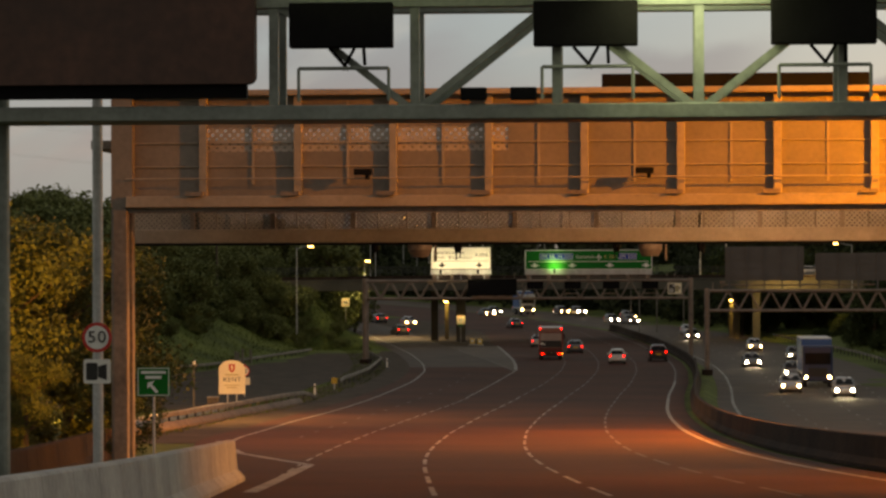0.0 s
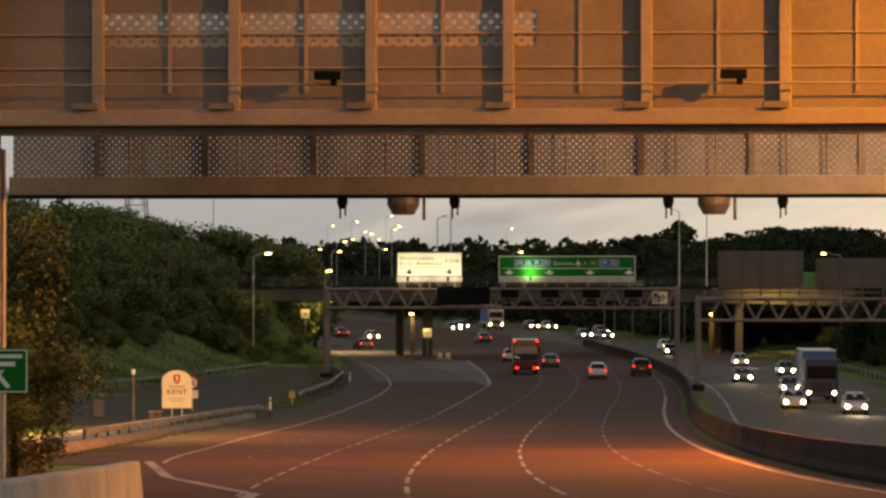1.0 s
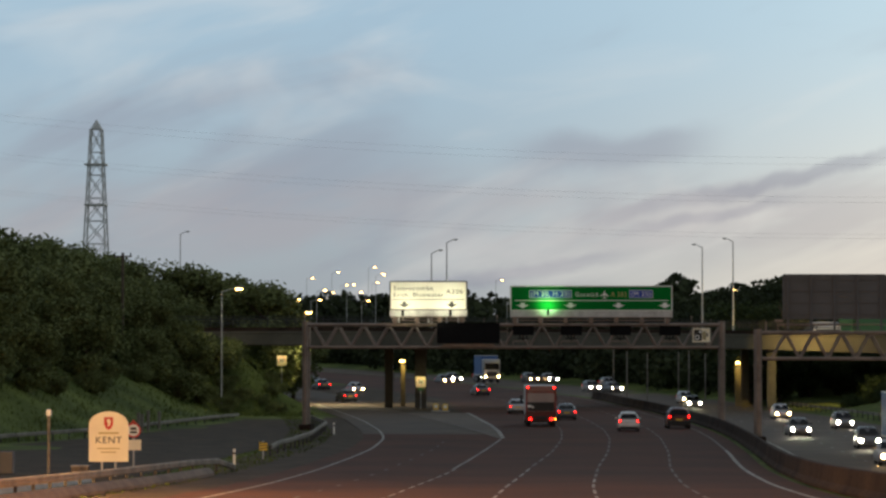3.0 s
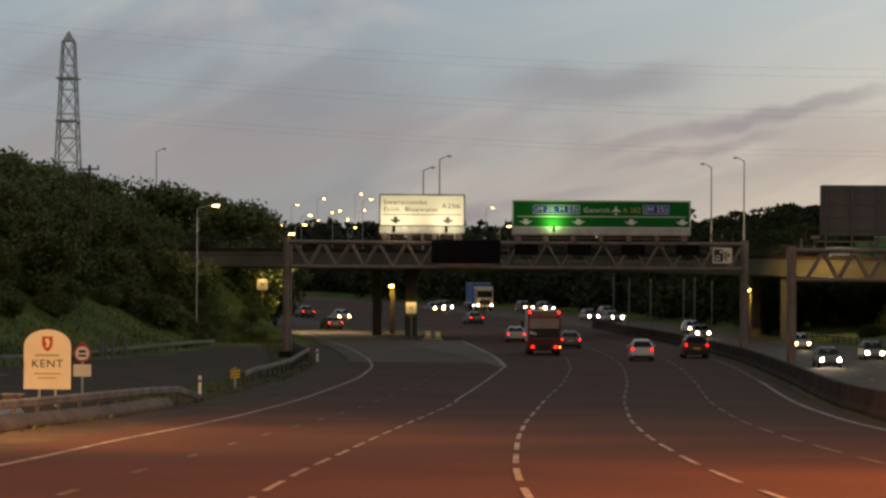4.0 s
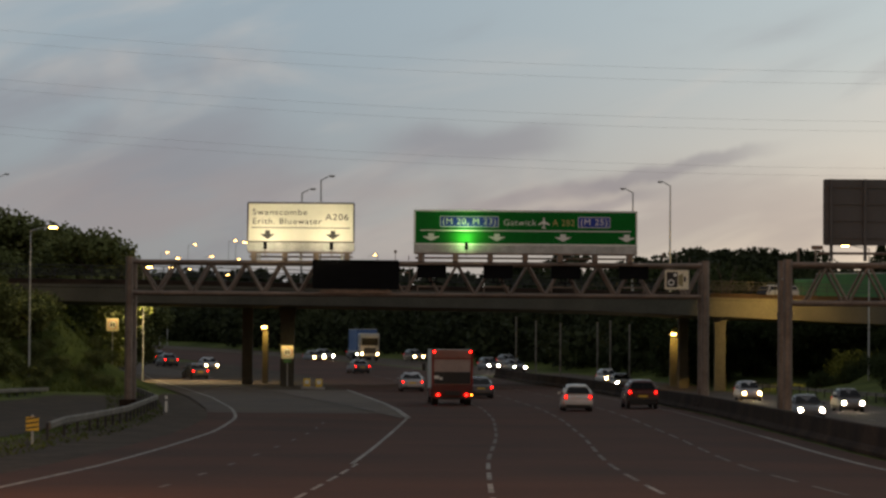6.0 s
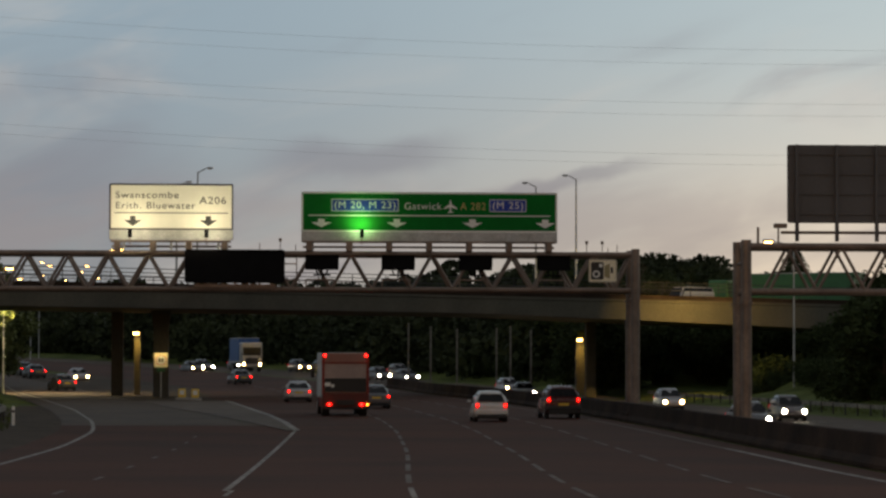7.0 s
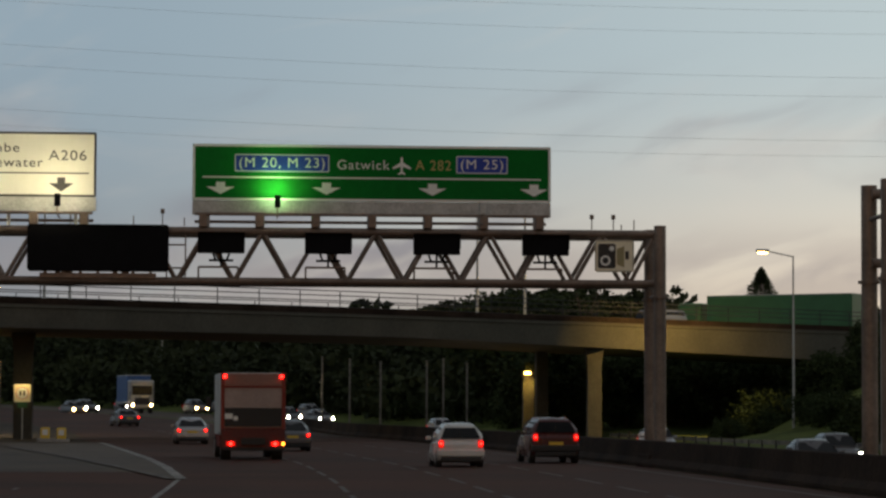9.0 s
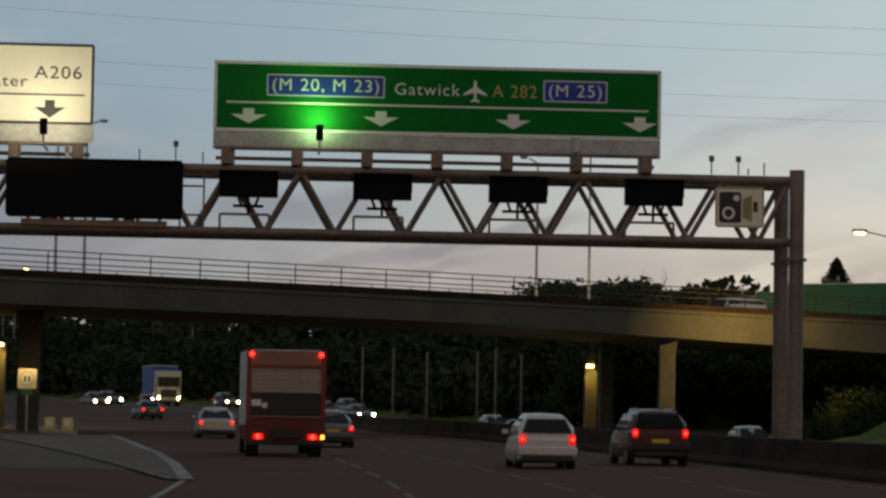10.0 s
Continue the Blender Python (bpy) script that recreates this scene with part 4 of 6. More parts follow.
def service_bridge():
    """The steel-clad bridge over the road: a near and a far girder with the deck between."""
    X0, X1, P = -11.65, 26.0, 2.222
    zb, zt = 10.56, 13.28
    y0, y1 = 67.8, 80.0
    b = thing("service_bridge", Matrix.Identity(4), "steel-clad service bridge lit orange by sodium lamps", "bridge")
    part("flange", B(((X0 + X1) / 2, y0, zb + 0.13, X1 - X0, 0.55, 0.26), bevel=0.02), M_CLADDING_EDGE, b)
    part("flange", B(((X0 + X1) / 2, y0, zt - 0.06, X1 - X0, 0.5, 0.14), bevel=0.02), M_CLADDING_EDGE, b)
    part("soffit_lip", B(((X0 + X1) / 2, y0 + 0.1, zb - 0.07, X1 - X0, 0.35, 0.12)), M_BROWN_STEEL, b)
    part("web", B(((X0 + X1) / 2, y0 + 0.16, zb + 0.70, X1 - X0, 0.06, 1.20)), M_CLADDING, b)
    xs0, xp = -9.87, -2.75
    part("upper_web", B(((xp + X1) / 2, y0 + 0.16, zb + 1.975, X1 - xp, 0.06, 1.35)), M_CLADDING, b)
    part("upper_web", B(((xs0 + xp) / 2, y0 + 0.16, zb + 2.26, xp - xs0, 0.06, 0.78)), M_CLADDING, b)
    part("upper_web", B(((X0 + xs0) / 2, y0 + 0.16, zb + 1.975, xs0 - X0, 0.06, 1.35)), M_CLADDING, b)
    part("perforated_web", B(((xs0 + xp) / 2, y0 + 0.16, zb + 1.585, xp - xs0, 0.006, 0.57)), M_HOLES, b, "steel sheet pierced with round holes")
    part("handrail", tubes(((X0, y0 - 0.24, zb + 0.66), (X1, y0 - 0.24, zb + 0.66)), r=0.02, seg=6), M_CLADDING_EDGE, b)
    for dz in (2.12, 1.5, 0.95):
        part("conduit", tubes(((X0, y0 + 0.1, zb + dz), (X1, y0 + 0.1, zb + dz)), r=0.018, seg=6), M_CLADDING_EDGE, b)
    n = int((X1 - X0) / P)
    for k in range(n + 1):
        x = -9.93 + (k - 1) * P
        if x < X0 + 0.1:
            continue
        part("upright", B((x + 0.06, y0 + 0.065, (zb + zt) / 2, 0.19, 0.19, zt - zb - 0.1), bevel=0.015), M_CLADDING_EDGE, b)
        part("stiffener", B((x + P * 0.55, y0 + 0.115, (zb + zt) / 2 + 0.15, 0.06, 0.04, zt - zb - 0.8)), M_CLADDING_EDGE, b)
        part("foot_plate", B((x - 0.1, y0 - 0.2, zb + 0.31, 0.4, 0.32, 0.1)), M_BROWN_STEEL, b)
    # far girder
    zb2, zt2 = 9.78, 11.95
    part("flange", B(((X0 + X1) / 2 - 0.8, y1, zb2 + 0.25, X1 - X0 + 2.5, 0.5, 0.38), bevel=0.02), M_CLADDING_EDGE, b)
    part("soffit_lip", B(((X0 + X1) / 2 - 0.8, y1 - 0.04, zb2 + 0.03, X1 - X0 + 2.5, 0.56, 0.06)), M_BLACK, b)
    part("perforated_web", B(((X0 + X1) / 2 - 0.8, y1 + 0.2, (zb2 + zt2) / 2, X1 - X0 + 2.5, 0.006, zt2 - zb2)), M_FINE_HOLES, b, "steel sheet pierced with round holes")
    for k in range(n + 2):
        x = -11.95 + (k - 0.0) * P
        part("upright", B((x, y1 + 0.13, (zb2 + zt2) / 2 + 0.2, 0.13, 0.12, zt2 - zb2 - 0.45)), M_BROWN_STEEL, b)
        part("rod", tubes(((x + 0.7, y1 - 0.1, zb2 + 0.4), (x + 0.7, y1 - 0.1, zt2)), ((x + 1.5, y1 - 0.1, zb2 + 0.4), (x + 1.5, y1 - 0.1, zt2)), r=0.025, seg=6), M_BROWN_STEEL, b)
    part("deck", B(((X0 + X1) / 2 - 0.4, (y0 + y1) / 2, 12.05, X1 - X0 + 1.0, y1 - y0 - 0.5, 0.2)), M_BROWN_STEEL, b)
    for k in range(9):
        part("cross_beam", B((-10.5 + 4.444 * k, (y0 + y1) / 2, 11.72, 0.2, y1 - y0 - 0.6, 0.5)), M_BROWN_STEEL, b)
    for X, yy in ((X0 - 0.15, y0), (X0 - 0.15, y0 + 0.75), (-14.0, y1), (X1, y0), (X1, y1)):
        part("leg", B((X, yy, (gz(X, yy) + 10.4) / 2 + 0.1, 0.34, 0.34, 10.4 - gz(X, yy) + 0.6), bevel=0.03), M_BROWN_STEEL, b)
    part("end_panel", B((X0 - 0.1, y0 + 0.05, (zb + zt) / 2, 0.5, 0.45, zt - zb)), M_CLADDING, b)
    # added fill lamps between the girders, out of view, brightening the far one
    for x, aim, watts in ((5.5, (-3, 80, 10.6), 760), (17.0, (10, 80, 10.6), 90)):
        q = thing("girder_fill_lamp", pose(x, 71.5, 11.3), "added fill lamp, out of view below the bridge", "lamp", "bulkhead lamps")
        part("body", B((0, 0, 0.08, 0.4, 0.3, 0.2), bevel=0.03), M_BLACK, q)
        part("bowl", B((0, 0, -0.08, 0.34, 0.24, 0.12), bevel=0.04), M_SODIUM, q, "glowing lamp bowl")
        part("hanger", tubes(((0, 0, 0.1), (0, 0, 0.75)), r=0.03, seg=6), M_BLACK, q)
        lamp("girder_fill_light", "AREA", look((x, 71.5, 11.1), aim), watts, (1.0, 0.60, 0.33), 0.3)
    # housings on the roof side and lamps below
    r = thing("roof_plant", pose(2.6, y0 + 1.2, zt + 0.01), "flat dark plant housing on the bridge's top", "housing")
    part("housing", B((0, 2.2, 0.25, 6.4, 1.4, 0.5), bevel=0.02), M_BLACK, r)
    part("plinth", B((0, 2.2, -0.6, 6.0, 1.2, 1.3)), M_BLACK, r)
    for x, kind in ((-6.9, 0), (-5.66, 1), (-4.62, 0), (-0.3, 0), (0.62, 1), (2.0, 0)):
        if kind:
            d = thing("ceiling_dome", pose(x, y1 - 0.1, zb2), "brown dome housing under the bridge's girder", "housing", "domes under the bridge")
            bm = bmesh.new()
            tube(bm, (0, 0, 0), (0, 0, -0.14), 0.33, seg=20)
            tube(bm, (0, 0, -0.14), (0, 0, -0.34), 0.33, 0.22, seg=20)
            part("shell", bm, M_BROWN_STEEL, d)
            part("stem", tubes(((0.42, 0, 0.4), (0.42, 0, -0.42)), ((0.42, -0.1, -0.42), (0.42, 0.12, -0.42)), r=0.035, seg=8), M_BROWN_STEEL, d)
        else:
            d = thing("traffic_detector", pose(x, y1 - 0.1, zb2), "small dark detector hanging under the bridge", "detector", "detectors under the bridge")
            bm = bmesh.new()
            tube(bm, (0, 0, 0.05), (0, 0, -0.10), 0.11, seg=12)
            tube(bm, (0, 0, -0.10), (0, 0, -0.22), 0.11, 0.07, seg=12)
            part("shell", bm, M_BLACK, d)
            part("prong", tubes(((-0.045, 0, -0.18), (-0.045, 0, -0.42)), r=0.02, seg=6), M_BLACK, d)
            part("prong", tubes(((0.06, 0, -0.18), (0.06, 0, -0.36)), r=0.02, seg=6), M_BLACK, d)
    for x in (-6.1, 0.4, 6.9):
        f = thing("bracket_camera", pose(x, y0 - 0.3, zb + 0.8), "small dark camera on the bridge's rail", "camera", "cameras on the bridge")
        part("housing", B((0, 0, 0, 0.42, 0.18, 0.14), (0.1, 0, -0.1, 0.1, 0.1, 0.14), bevel=0.01), M_BLACK, f)


def pierced(name, colour, density, hole, clarity):
    """Painted sheet with staggered round holes through it."""
    m = mat(name, colour, 0.6, vary=0.2, scale=0.8, fine=9)
    nt = m.node_tree
    N, L = nt.nodes.new, nt.links.new
    co, mp, vo = N("ShaderNodeTexCoord"), N("ShaderNodeMapping"), N("ShaderNodeTexVoronoi")
    mp.inputs["Scale"].default_value, mp.inputs["Rotation"].default_value = (1.0, 0.0, 1.0), (0, radians(45), 0)
    vo.inputs["Scale"].default_value, vo.inputs["Randomness"].default_value = density, 0.0
    L(co.outputs["Object"], mp.inputs[0])
    L(mp.outputs[0], vo.inputs["Vector"])
    lt = N("ShaderNodeMath")
    lt.operation, lt.inputs[1].default_value = "LESS_THAN", hole
    L(vo.outputs["Distance"], lt.inputs[0])
    mixer, clear = N("ShaderNodeMixShader"), N("ShaderNodeBsdfTransparent")
    # holes stay part opaque, which dims the sky light coming through them
    dimmed = N("ShaderNodeMath")
    dimmed.operation, dimmed.inputs[1].default_value = "MULTIPLY", clarity
    L(lt.outputs[0], dimmed.inputs[0])
    L(dimmed.outputs[0], mixer.inputs[0])
    L(nt.nodes["Principled BSDF"].outputs[0], mixer.inputs[1])
    L(clear.outputs[0], mixer.inputs[2])
    L(mixer.outputs[0], nt.nodes["Material Output"].inputs[0])
    return m


M_HOLES = pierced("pierced_sheet", (0.40, 0.33, 0.28), 7.1, 0.26, 0.5)
M_FINE_HOLES = pierced("finely_pierced_sheet", (0.30, 0.255, 0.22), 10.2, 0.225, 0.56)
M_STRIP = mat("strip_light_glow", (0.7, 0.8, 0.5), 0.4, vary=0.02, bump=0, emit=(0.8, 1.0, 0.5), strength=2.5)
main_gantry()
exit_sign()
main_sign()
opposite_gantry()
near_gantry()
service_bridge()


# ---- the overbridge ----
def overbridge():
    b = thing("road_bridge", Matrix.Identity(4), "concrete road bridge crossing above the carriageways", "bridge")
    xs = [-46, -40, -34, -29, -24, -18, -12, -6, 0, 6, 12, 18, 24, 29, 34, 41, 48, 56]
    top = lambda x: 8.45 - 0.004 * max(0, x) - 0.010 * max(0, -x - 30)
    bot = lambda x: 6.64 - 0.029 * max(0, x - 4) + 0.004 * max(0, -x - 30)
    W = 20.0
    rows = []
    for x in xs:
        y, t, s = by(x), top(x), bot(x)
        rows.append([(x, y, t), (x, y, t - 0.55), (x, y + 0.12, t - 0.6), (x, y + 0.35, s + 0.05), (x, y + 0.6, s), (x, y + W - 0.6, s), (x, y + W, t - 0.6), (x, y + W, t),
                     (x, y + W - 0.5, t), (x, y + W - 0.55, t - 0.7), (x, y + 0.55, t - 0.7), (x, y + 0.5, t)])
    part("deck", loft(rows), M_DECK, b)
    rows = [[(x, by(x) - 0.05, top(x) + 0.02), (x, by(x) + 0.42, top(x) + 0.02), (x, by(x) + 0.42, top(x) - 0.35), (x, by(x) - 0.05, top(x) - 0.35)] for x in xs]
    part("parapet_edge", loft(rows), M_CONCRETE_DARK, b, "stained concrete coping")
    for off in (0.2, W - 0.25):
        for h in (0.45, 0.78, 1.08):
            part("rail", loft([[(x, by(x) + off + p, top(x) + h + q) for p, q in ((-0.025, -0.03), (0.025, -0.03), (0.025, 0.03), (-0.025, 0.03))] for x in xs]), M_RAIL, b)
        x = -45.5
        while x < 56:
            part("rail_post", B((x, by(x) + off, top(x) + 0.5, 0.06, 0.08, 1.05)), M_RAIL, b)
            x += 2.6
    # one slender flared pier at each side of the main road
    for x, w, back in ((-21.0, 1.15, 10.0), (16.9, 0.95, 1.8)):
        y = by(x) + back
        z0 = gz(x, y) - 0.2
        rows = [[(x - k * w / 2, y - 0.5, z), (x + k * w / 2, y - 0.5, z), (x + k * w / 2, y + 0.5, z), (x - k * w / 2, y + 0.5, z)] for z, k in ((z0, 1), (bot(x) - 1.3, 1), (bot(x) - 0.5, 1.12), (bot(x) + 0.05, 1.35))]
        part("pier", loft(rows), M_DECK, b)
    for x in (-24.6, 14.8):
        y = by(x) + 17.0
        part("pier", B((x, y, 3.2, 0.9, 0.9, 7.0), bevel=0.05), M_DECK, b)
    for x in (-45.4, 55.2):
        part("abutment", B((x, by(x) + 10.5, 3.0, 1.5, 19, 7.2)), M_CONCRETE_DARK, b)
    return b


overbridge()


def lit_column(x, y, h, w):
    c = thing("lit_pillar", pose(x, y, gz(x, y)), "concrete pillar lit yellow by a lamp at its head", "pillar")
    part("shaft", B((0, 0, h / 2, w, 0.7, h), bevel=0.04), M_DECK, c)
    part("luminaire", B((-0.1, -0.48, h - 0.12, 0.45, 0.2, 0.16), bevel=0.03), M_SODIUM, c, "glowing yellow lamp")
    lamp("pillar_lamp", "SPOT", look((x, y - 1.25, gz(x, y) + h + 0.25), (x, y, gz(x, y) + h * 0.35)), 450, (1.0, 0.66, 0.16), 0.08).data.spot_size = radians(62)


lit_column(14.4, 407.0, 5.2, 0.85)
lit_column(-23.5, 381.0, 5.0, 0.5)


# ---- street lamps, masts, cables ----
def street_lamp(x, y, h, arm, lit, label, r=0.09, side=1, z=None):
    z = gz(x, y) if z is None else z
    s = thing("street_lamp", pose(x, y, z), label, "street lamp", "street lamps")
    bm = bmesh.new()
    tube(bm, (0, 0, -0.2), (0, 0, h), r, r * 0.55, seg=10)
    part("column", bm, M_GALV, s)
    part("arm", tubes(((0, 0, h - 0.05), (arm * side * 0.9, -0.1, h + 0.28)), r=r * 0.45, seg=8), M_GALV, s)
    hx = side * (arm + 0.25)
    k = 1.0 if lit else 0.6
    part("lantern", B((hx, -0.1, h + 0.33, 0.85 * k, 0.3, 0.2 * k), bevel=0.05 * k), M_GALV, s)
    part("bowl", B((hx, -0.1, h + 0.32 - 0.12 * k, 0.6 * k, 0.26, 0.13 * k), bevel=0.05 * k), M_SODIUM if lit else M_GALV, s, "glowing sodium lamp bowl" if lit else "")
    return s


street_lamp(-38.4, 339.0, 11.4, 1.4, True, "tall steel street lamp with a lit sodium lantern on the bank", 0.085, 1, 0.35)
street_lamp(-34.8, 387.0, 10.0, 0.2, True, "slender steel street lamp with a lit lantern", 0.08)
for x, y, z, h, sd in ((-18.7, 379.3, 7.7, 10.2, 1), (-20.3, 378.2, 7.7, 9.0, 1), (13.4, 400.1, 7.7, 11.1, -1), (9.85, 399.6, 7.7, 10.4, -1), (-55.6, 438.8, 2.0, 19.3, 1)):
    street_lamp(x, y, h, 0.7, False, "tall unlit street lamp above the bridge", 0.11, sd, z)
street_lamp(28.6, 376.5, 11.25, 1.8, True, "steel street lamp with a lit sodium lantern by the oncoming road", 0.09, -1)
street_lamp(52.0, 440.0, 12.0, 1.6, True, "steel street lamp with a lit lantern beyond the bridge", 0.09, -1)

# slim posts on the far side of the bridge
for x, y, h in ((0.5, 452, 6.2), (1.7, 424, 6.0), (4.2, 424, 5.8), (8.1, 426, 5.9), (9.3, 424, 6.1), (11.4, 426, 5.7)):
    p = thing("steel_post", pose(x, y, gz(x, y)), "dull grey steel post beyond the bridge", "post", "posts beyond the bridge")
    part("shaft", tubes(((0, 0, -0.2), (0, 0, h)), r=0.085, seg=8), M_DULL_RAIL, p)
    part("cap", tubes(((0, 0, h), (0, 0, h + 0.12)), r=0.11, seg=8), M_DULL_RAIL, p)
# lamps of the junction far beyond the bridge
for x, y, z in ((-61.1, 772, 25.9), (-54.9, 812, 28.3), (-72.4, 830, 26.0), (-67.2, 880, 25.4), (-58.2, 812, 21.9), (-70.6, 874, 23.1), (-48.5, 570, 15.4), (-53.4, 718, 21.6), (-58.5, 881, 26.0),
                (-21.5, 781, 24.2), (-76.7, 866, 21.2), (-49.9, 598, 17.7), (-50.1, 719, 18.0), (-59.0, 644, 16.9), (33.4, 745, 21.0), (54.9, 755, 18.4), (-14.3, 564, 15.2), (-41.4, 634, 21.6)):
    street_lamp(x - 1.6, y, z - 0.6, 1.3, True, "distant street lamp with a lit sodium lantern", 0.09, 1, 0.2)


def utility_pole(x, y, h):
    p = thing("utility_pole", pose(x, y, gz(x, y)), "slim wooden utility pole with a crossarm among the trees", "pole")
    part("shaft", tubes(((0, 0, -0.3), (0, 0, h)), r=0.13, seg=10), M_BARK, p)
    part("crossarm", B((0, -0.12, h - 0.35, 1.7, 0.12, 0.14)), M_BARK, p)
    for s in (-0.75, 0.75):
        part("insulator", tubes(((s, -0.12, h - 0.28), (s, -0.12, h - 0.02)), r=0.06, seg=8), M_BLACK, p)


utility_pole(-46.5, 330.0, 15.1 - gz(-46.5, 330.0))


def lattice_mast(x, y, z0, h, w0, w1, label):
    m = thing("lattice_mast", pose(x, y, z0), label, "pylon")
    n = 11
    lv = [(h * k / n, w0 + (w1 - w0) * k / n) for k in range(n + 1)]
    for sx in (-1, 1):
        for sy in (-1, 1):
            part("leg", tubes(((sx * w0 / 2, sy * w0 / 2, 0), (sx * w1 / 2, sy * w1 / 2, h)), r=0.11, seg=6), M_GALV, m)
    for (za, wa), (zb, wb) in zip(lv, lv[1:]):
        for s in (-1, 1):
            part("brace", tubes(((-wa / 2, s * wa / 2, za), (wb / 2, s * wb / 2, zb)), r=0.06, seg=5), M_GALV, m)
            part("brace", tubes(((wa / 2, s * wa / 2, za), (-wb / 2, s * wb / 2, zb)), r=0.06, seg=5), M_GALV, m)
            part("brace", tubes(((s * wa / 2, -wa / 2, za), (s * wb / 2, wb / 2, zb)), r=0.06, seg=5), M_GALV, m)
            part("strut", tubes(((-wb / 2, s * wb / 2, zb), (wb / 2, s * wb / 2, zb)), r=0.05, seg=5), M_GALV, m)
    for z in (h * 0.70, h * 0.86):
        part("platform", B((0, 0, z, w1 * 1.9, w1 * 1.9, 0.22)), M_GALV, m)
    bm = bmesh.new()
    tube(bm, (0, 0, h), (0, 0, h + 1.3), w1 * 0.6, 0.1, seg=8)
    part("peak", bm, M_GALV, m)


lattice_mast(-70.0, 460, 2.0, 34.5, 4.6, 1.5, "slender steel lattice mast rising above the trees")


def cables():
    c = thing("overhead_cables", Matrix.Identity(4), "thin overhead power cables sagging across the sky", "cable")
    for z0, y in [(z0, y) for z0 in (17.7, 21.4, 25.3) for y in (354.5, 364.6)]:
        cu = bpy.data.curves.new("cable", "CURVE")
        cu.dimensions, cu.bevel_depth, cu.bevel_resolution = "3D", 0.006, 0
        sp = cu.splines.new("POLY")
        n = 40
        sp.points.add(n)
        for k in range(n + 1):
            f = k / n
            x = -120 + 260 * f
            sp.points[k].co = (x, y, z0 + 0.00056 * (x - 27.4) ** 2, 1)
        cu.materials.append(M_GALV)
        o = bpy.data.objects.new("cable", cu)
        me = bpy.data.meshes.new_from_object(o)
        bpy.data.objects.remove(o)
        ob = new("cable", me)
        ob.parent = c


cables()


# ---- roadside signs ----
def post_sign(name, x, y, zc, label, posts=(0,), r=0.04):
    s = thing(name, pose(x, y, zc), label, "road sign")
    for px in posts:
        part("post", tubes(((px, 0.06, gz(x, y) - zc - 0.1), (px, 0.06, 0.3)), r=r, seg=8), M_GALV, s)
    return s


def kent_sign():
    s = post_sign("county_sign", -25.93, 191, 2.13, "buff arched county boundary sign on grey posts", (-0.3, 0.3), 0.05)
    pts = [(-0.88, -1.1), (0.88, -1.1), (0.88, 0.5)] + [(0.88 * math.cos(a), 0.5 + 0.62 * math.sin(a)) for a in [radians(10 * k) for k in range(1, 18)]] + [(-0.88, 0.5)]
    part("panel", outline(pts, 0.04, 0.0), M_BUFF, s)
    part("crest", outline([(-0.2, 0.86), (0.2, 0.86), (0.2, 0.55), (0.12, 0.38), (0, 0.3), (-0.12, 0.38), (-0.2, 0.55)], 0.012, -0.014), M_RED, s, "red shield emblem")
    part("emblem_figure", outline([(-0.1, 0.74), (0.02, 0.8), (0.1, 0.68), (0.06, 0.5), (-0.06, 0.42), (-0.02, 0.58)], 0.008, -0.022), M_BUFF, s)
    words("KENT", 0.3, M_SIGN_BLACK, s, 0, -0.16, -0.012, 1.15)
    for z, w, t in ((0.16, 0.9, 0.07), (-0.52, 1.0, 0.05), (-0.68, 0.7, 0.05)):
        part("small_writing", B((0, -0.006, z, w, 0.01, t)), M_SIGN_YELLOW, s, "unreadable small line")


kent_sign()


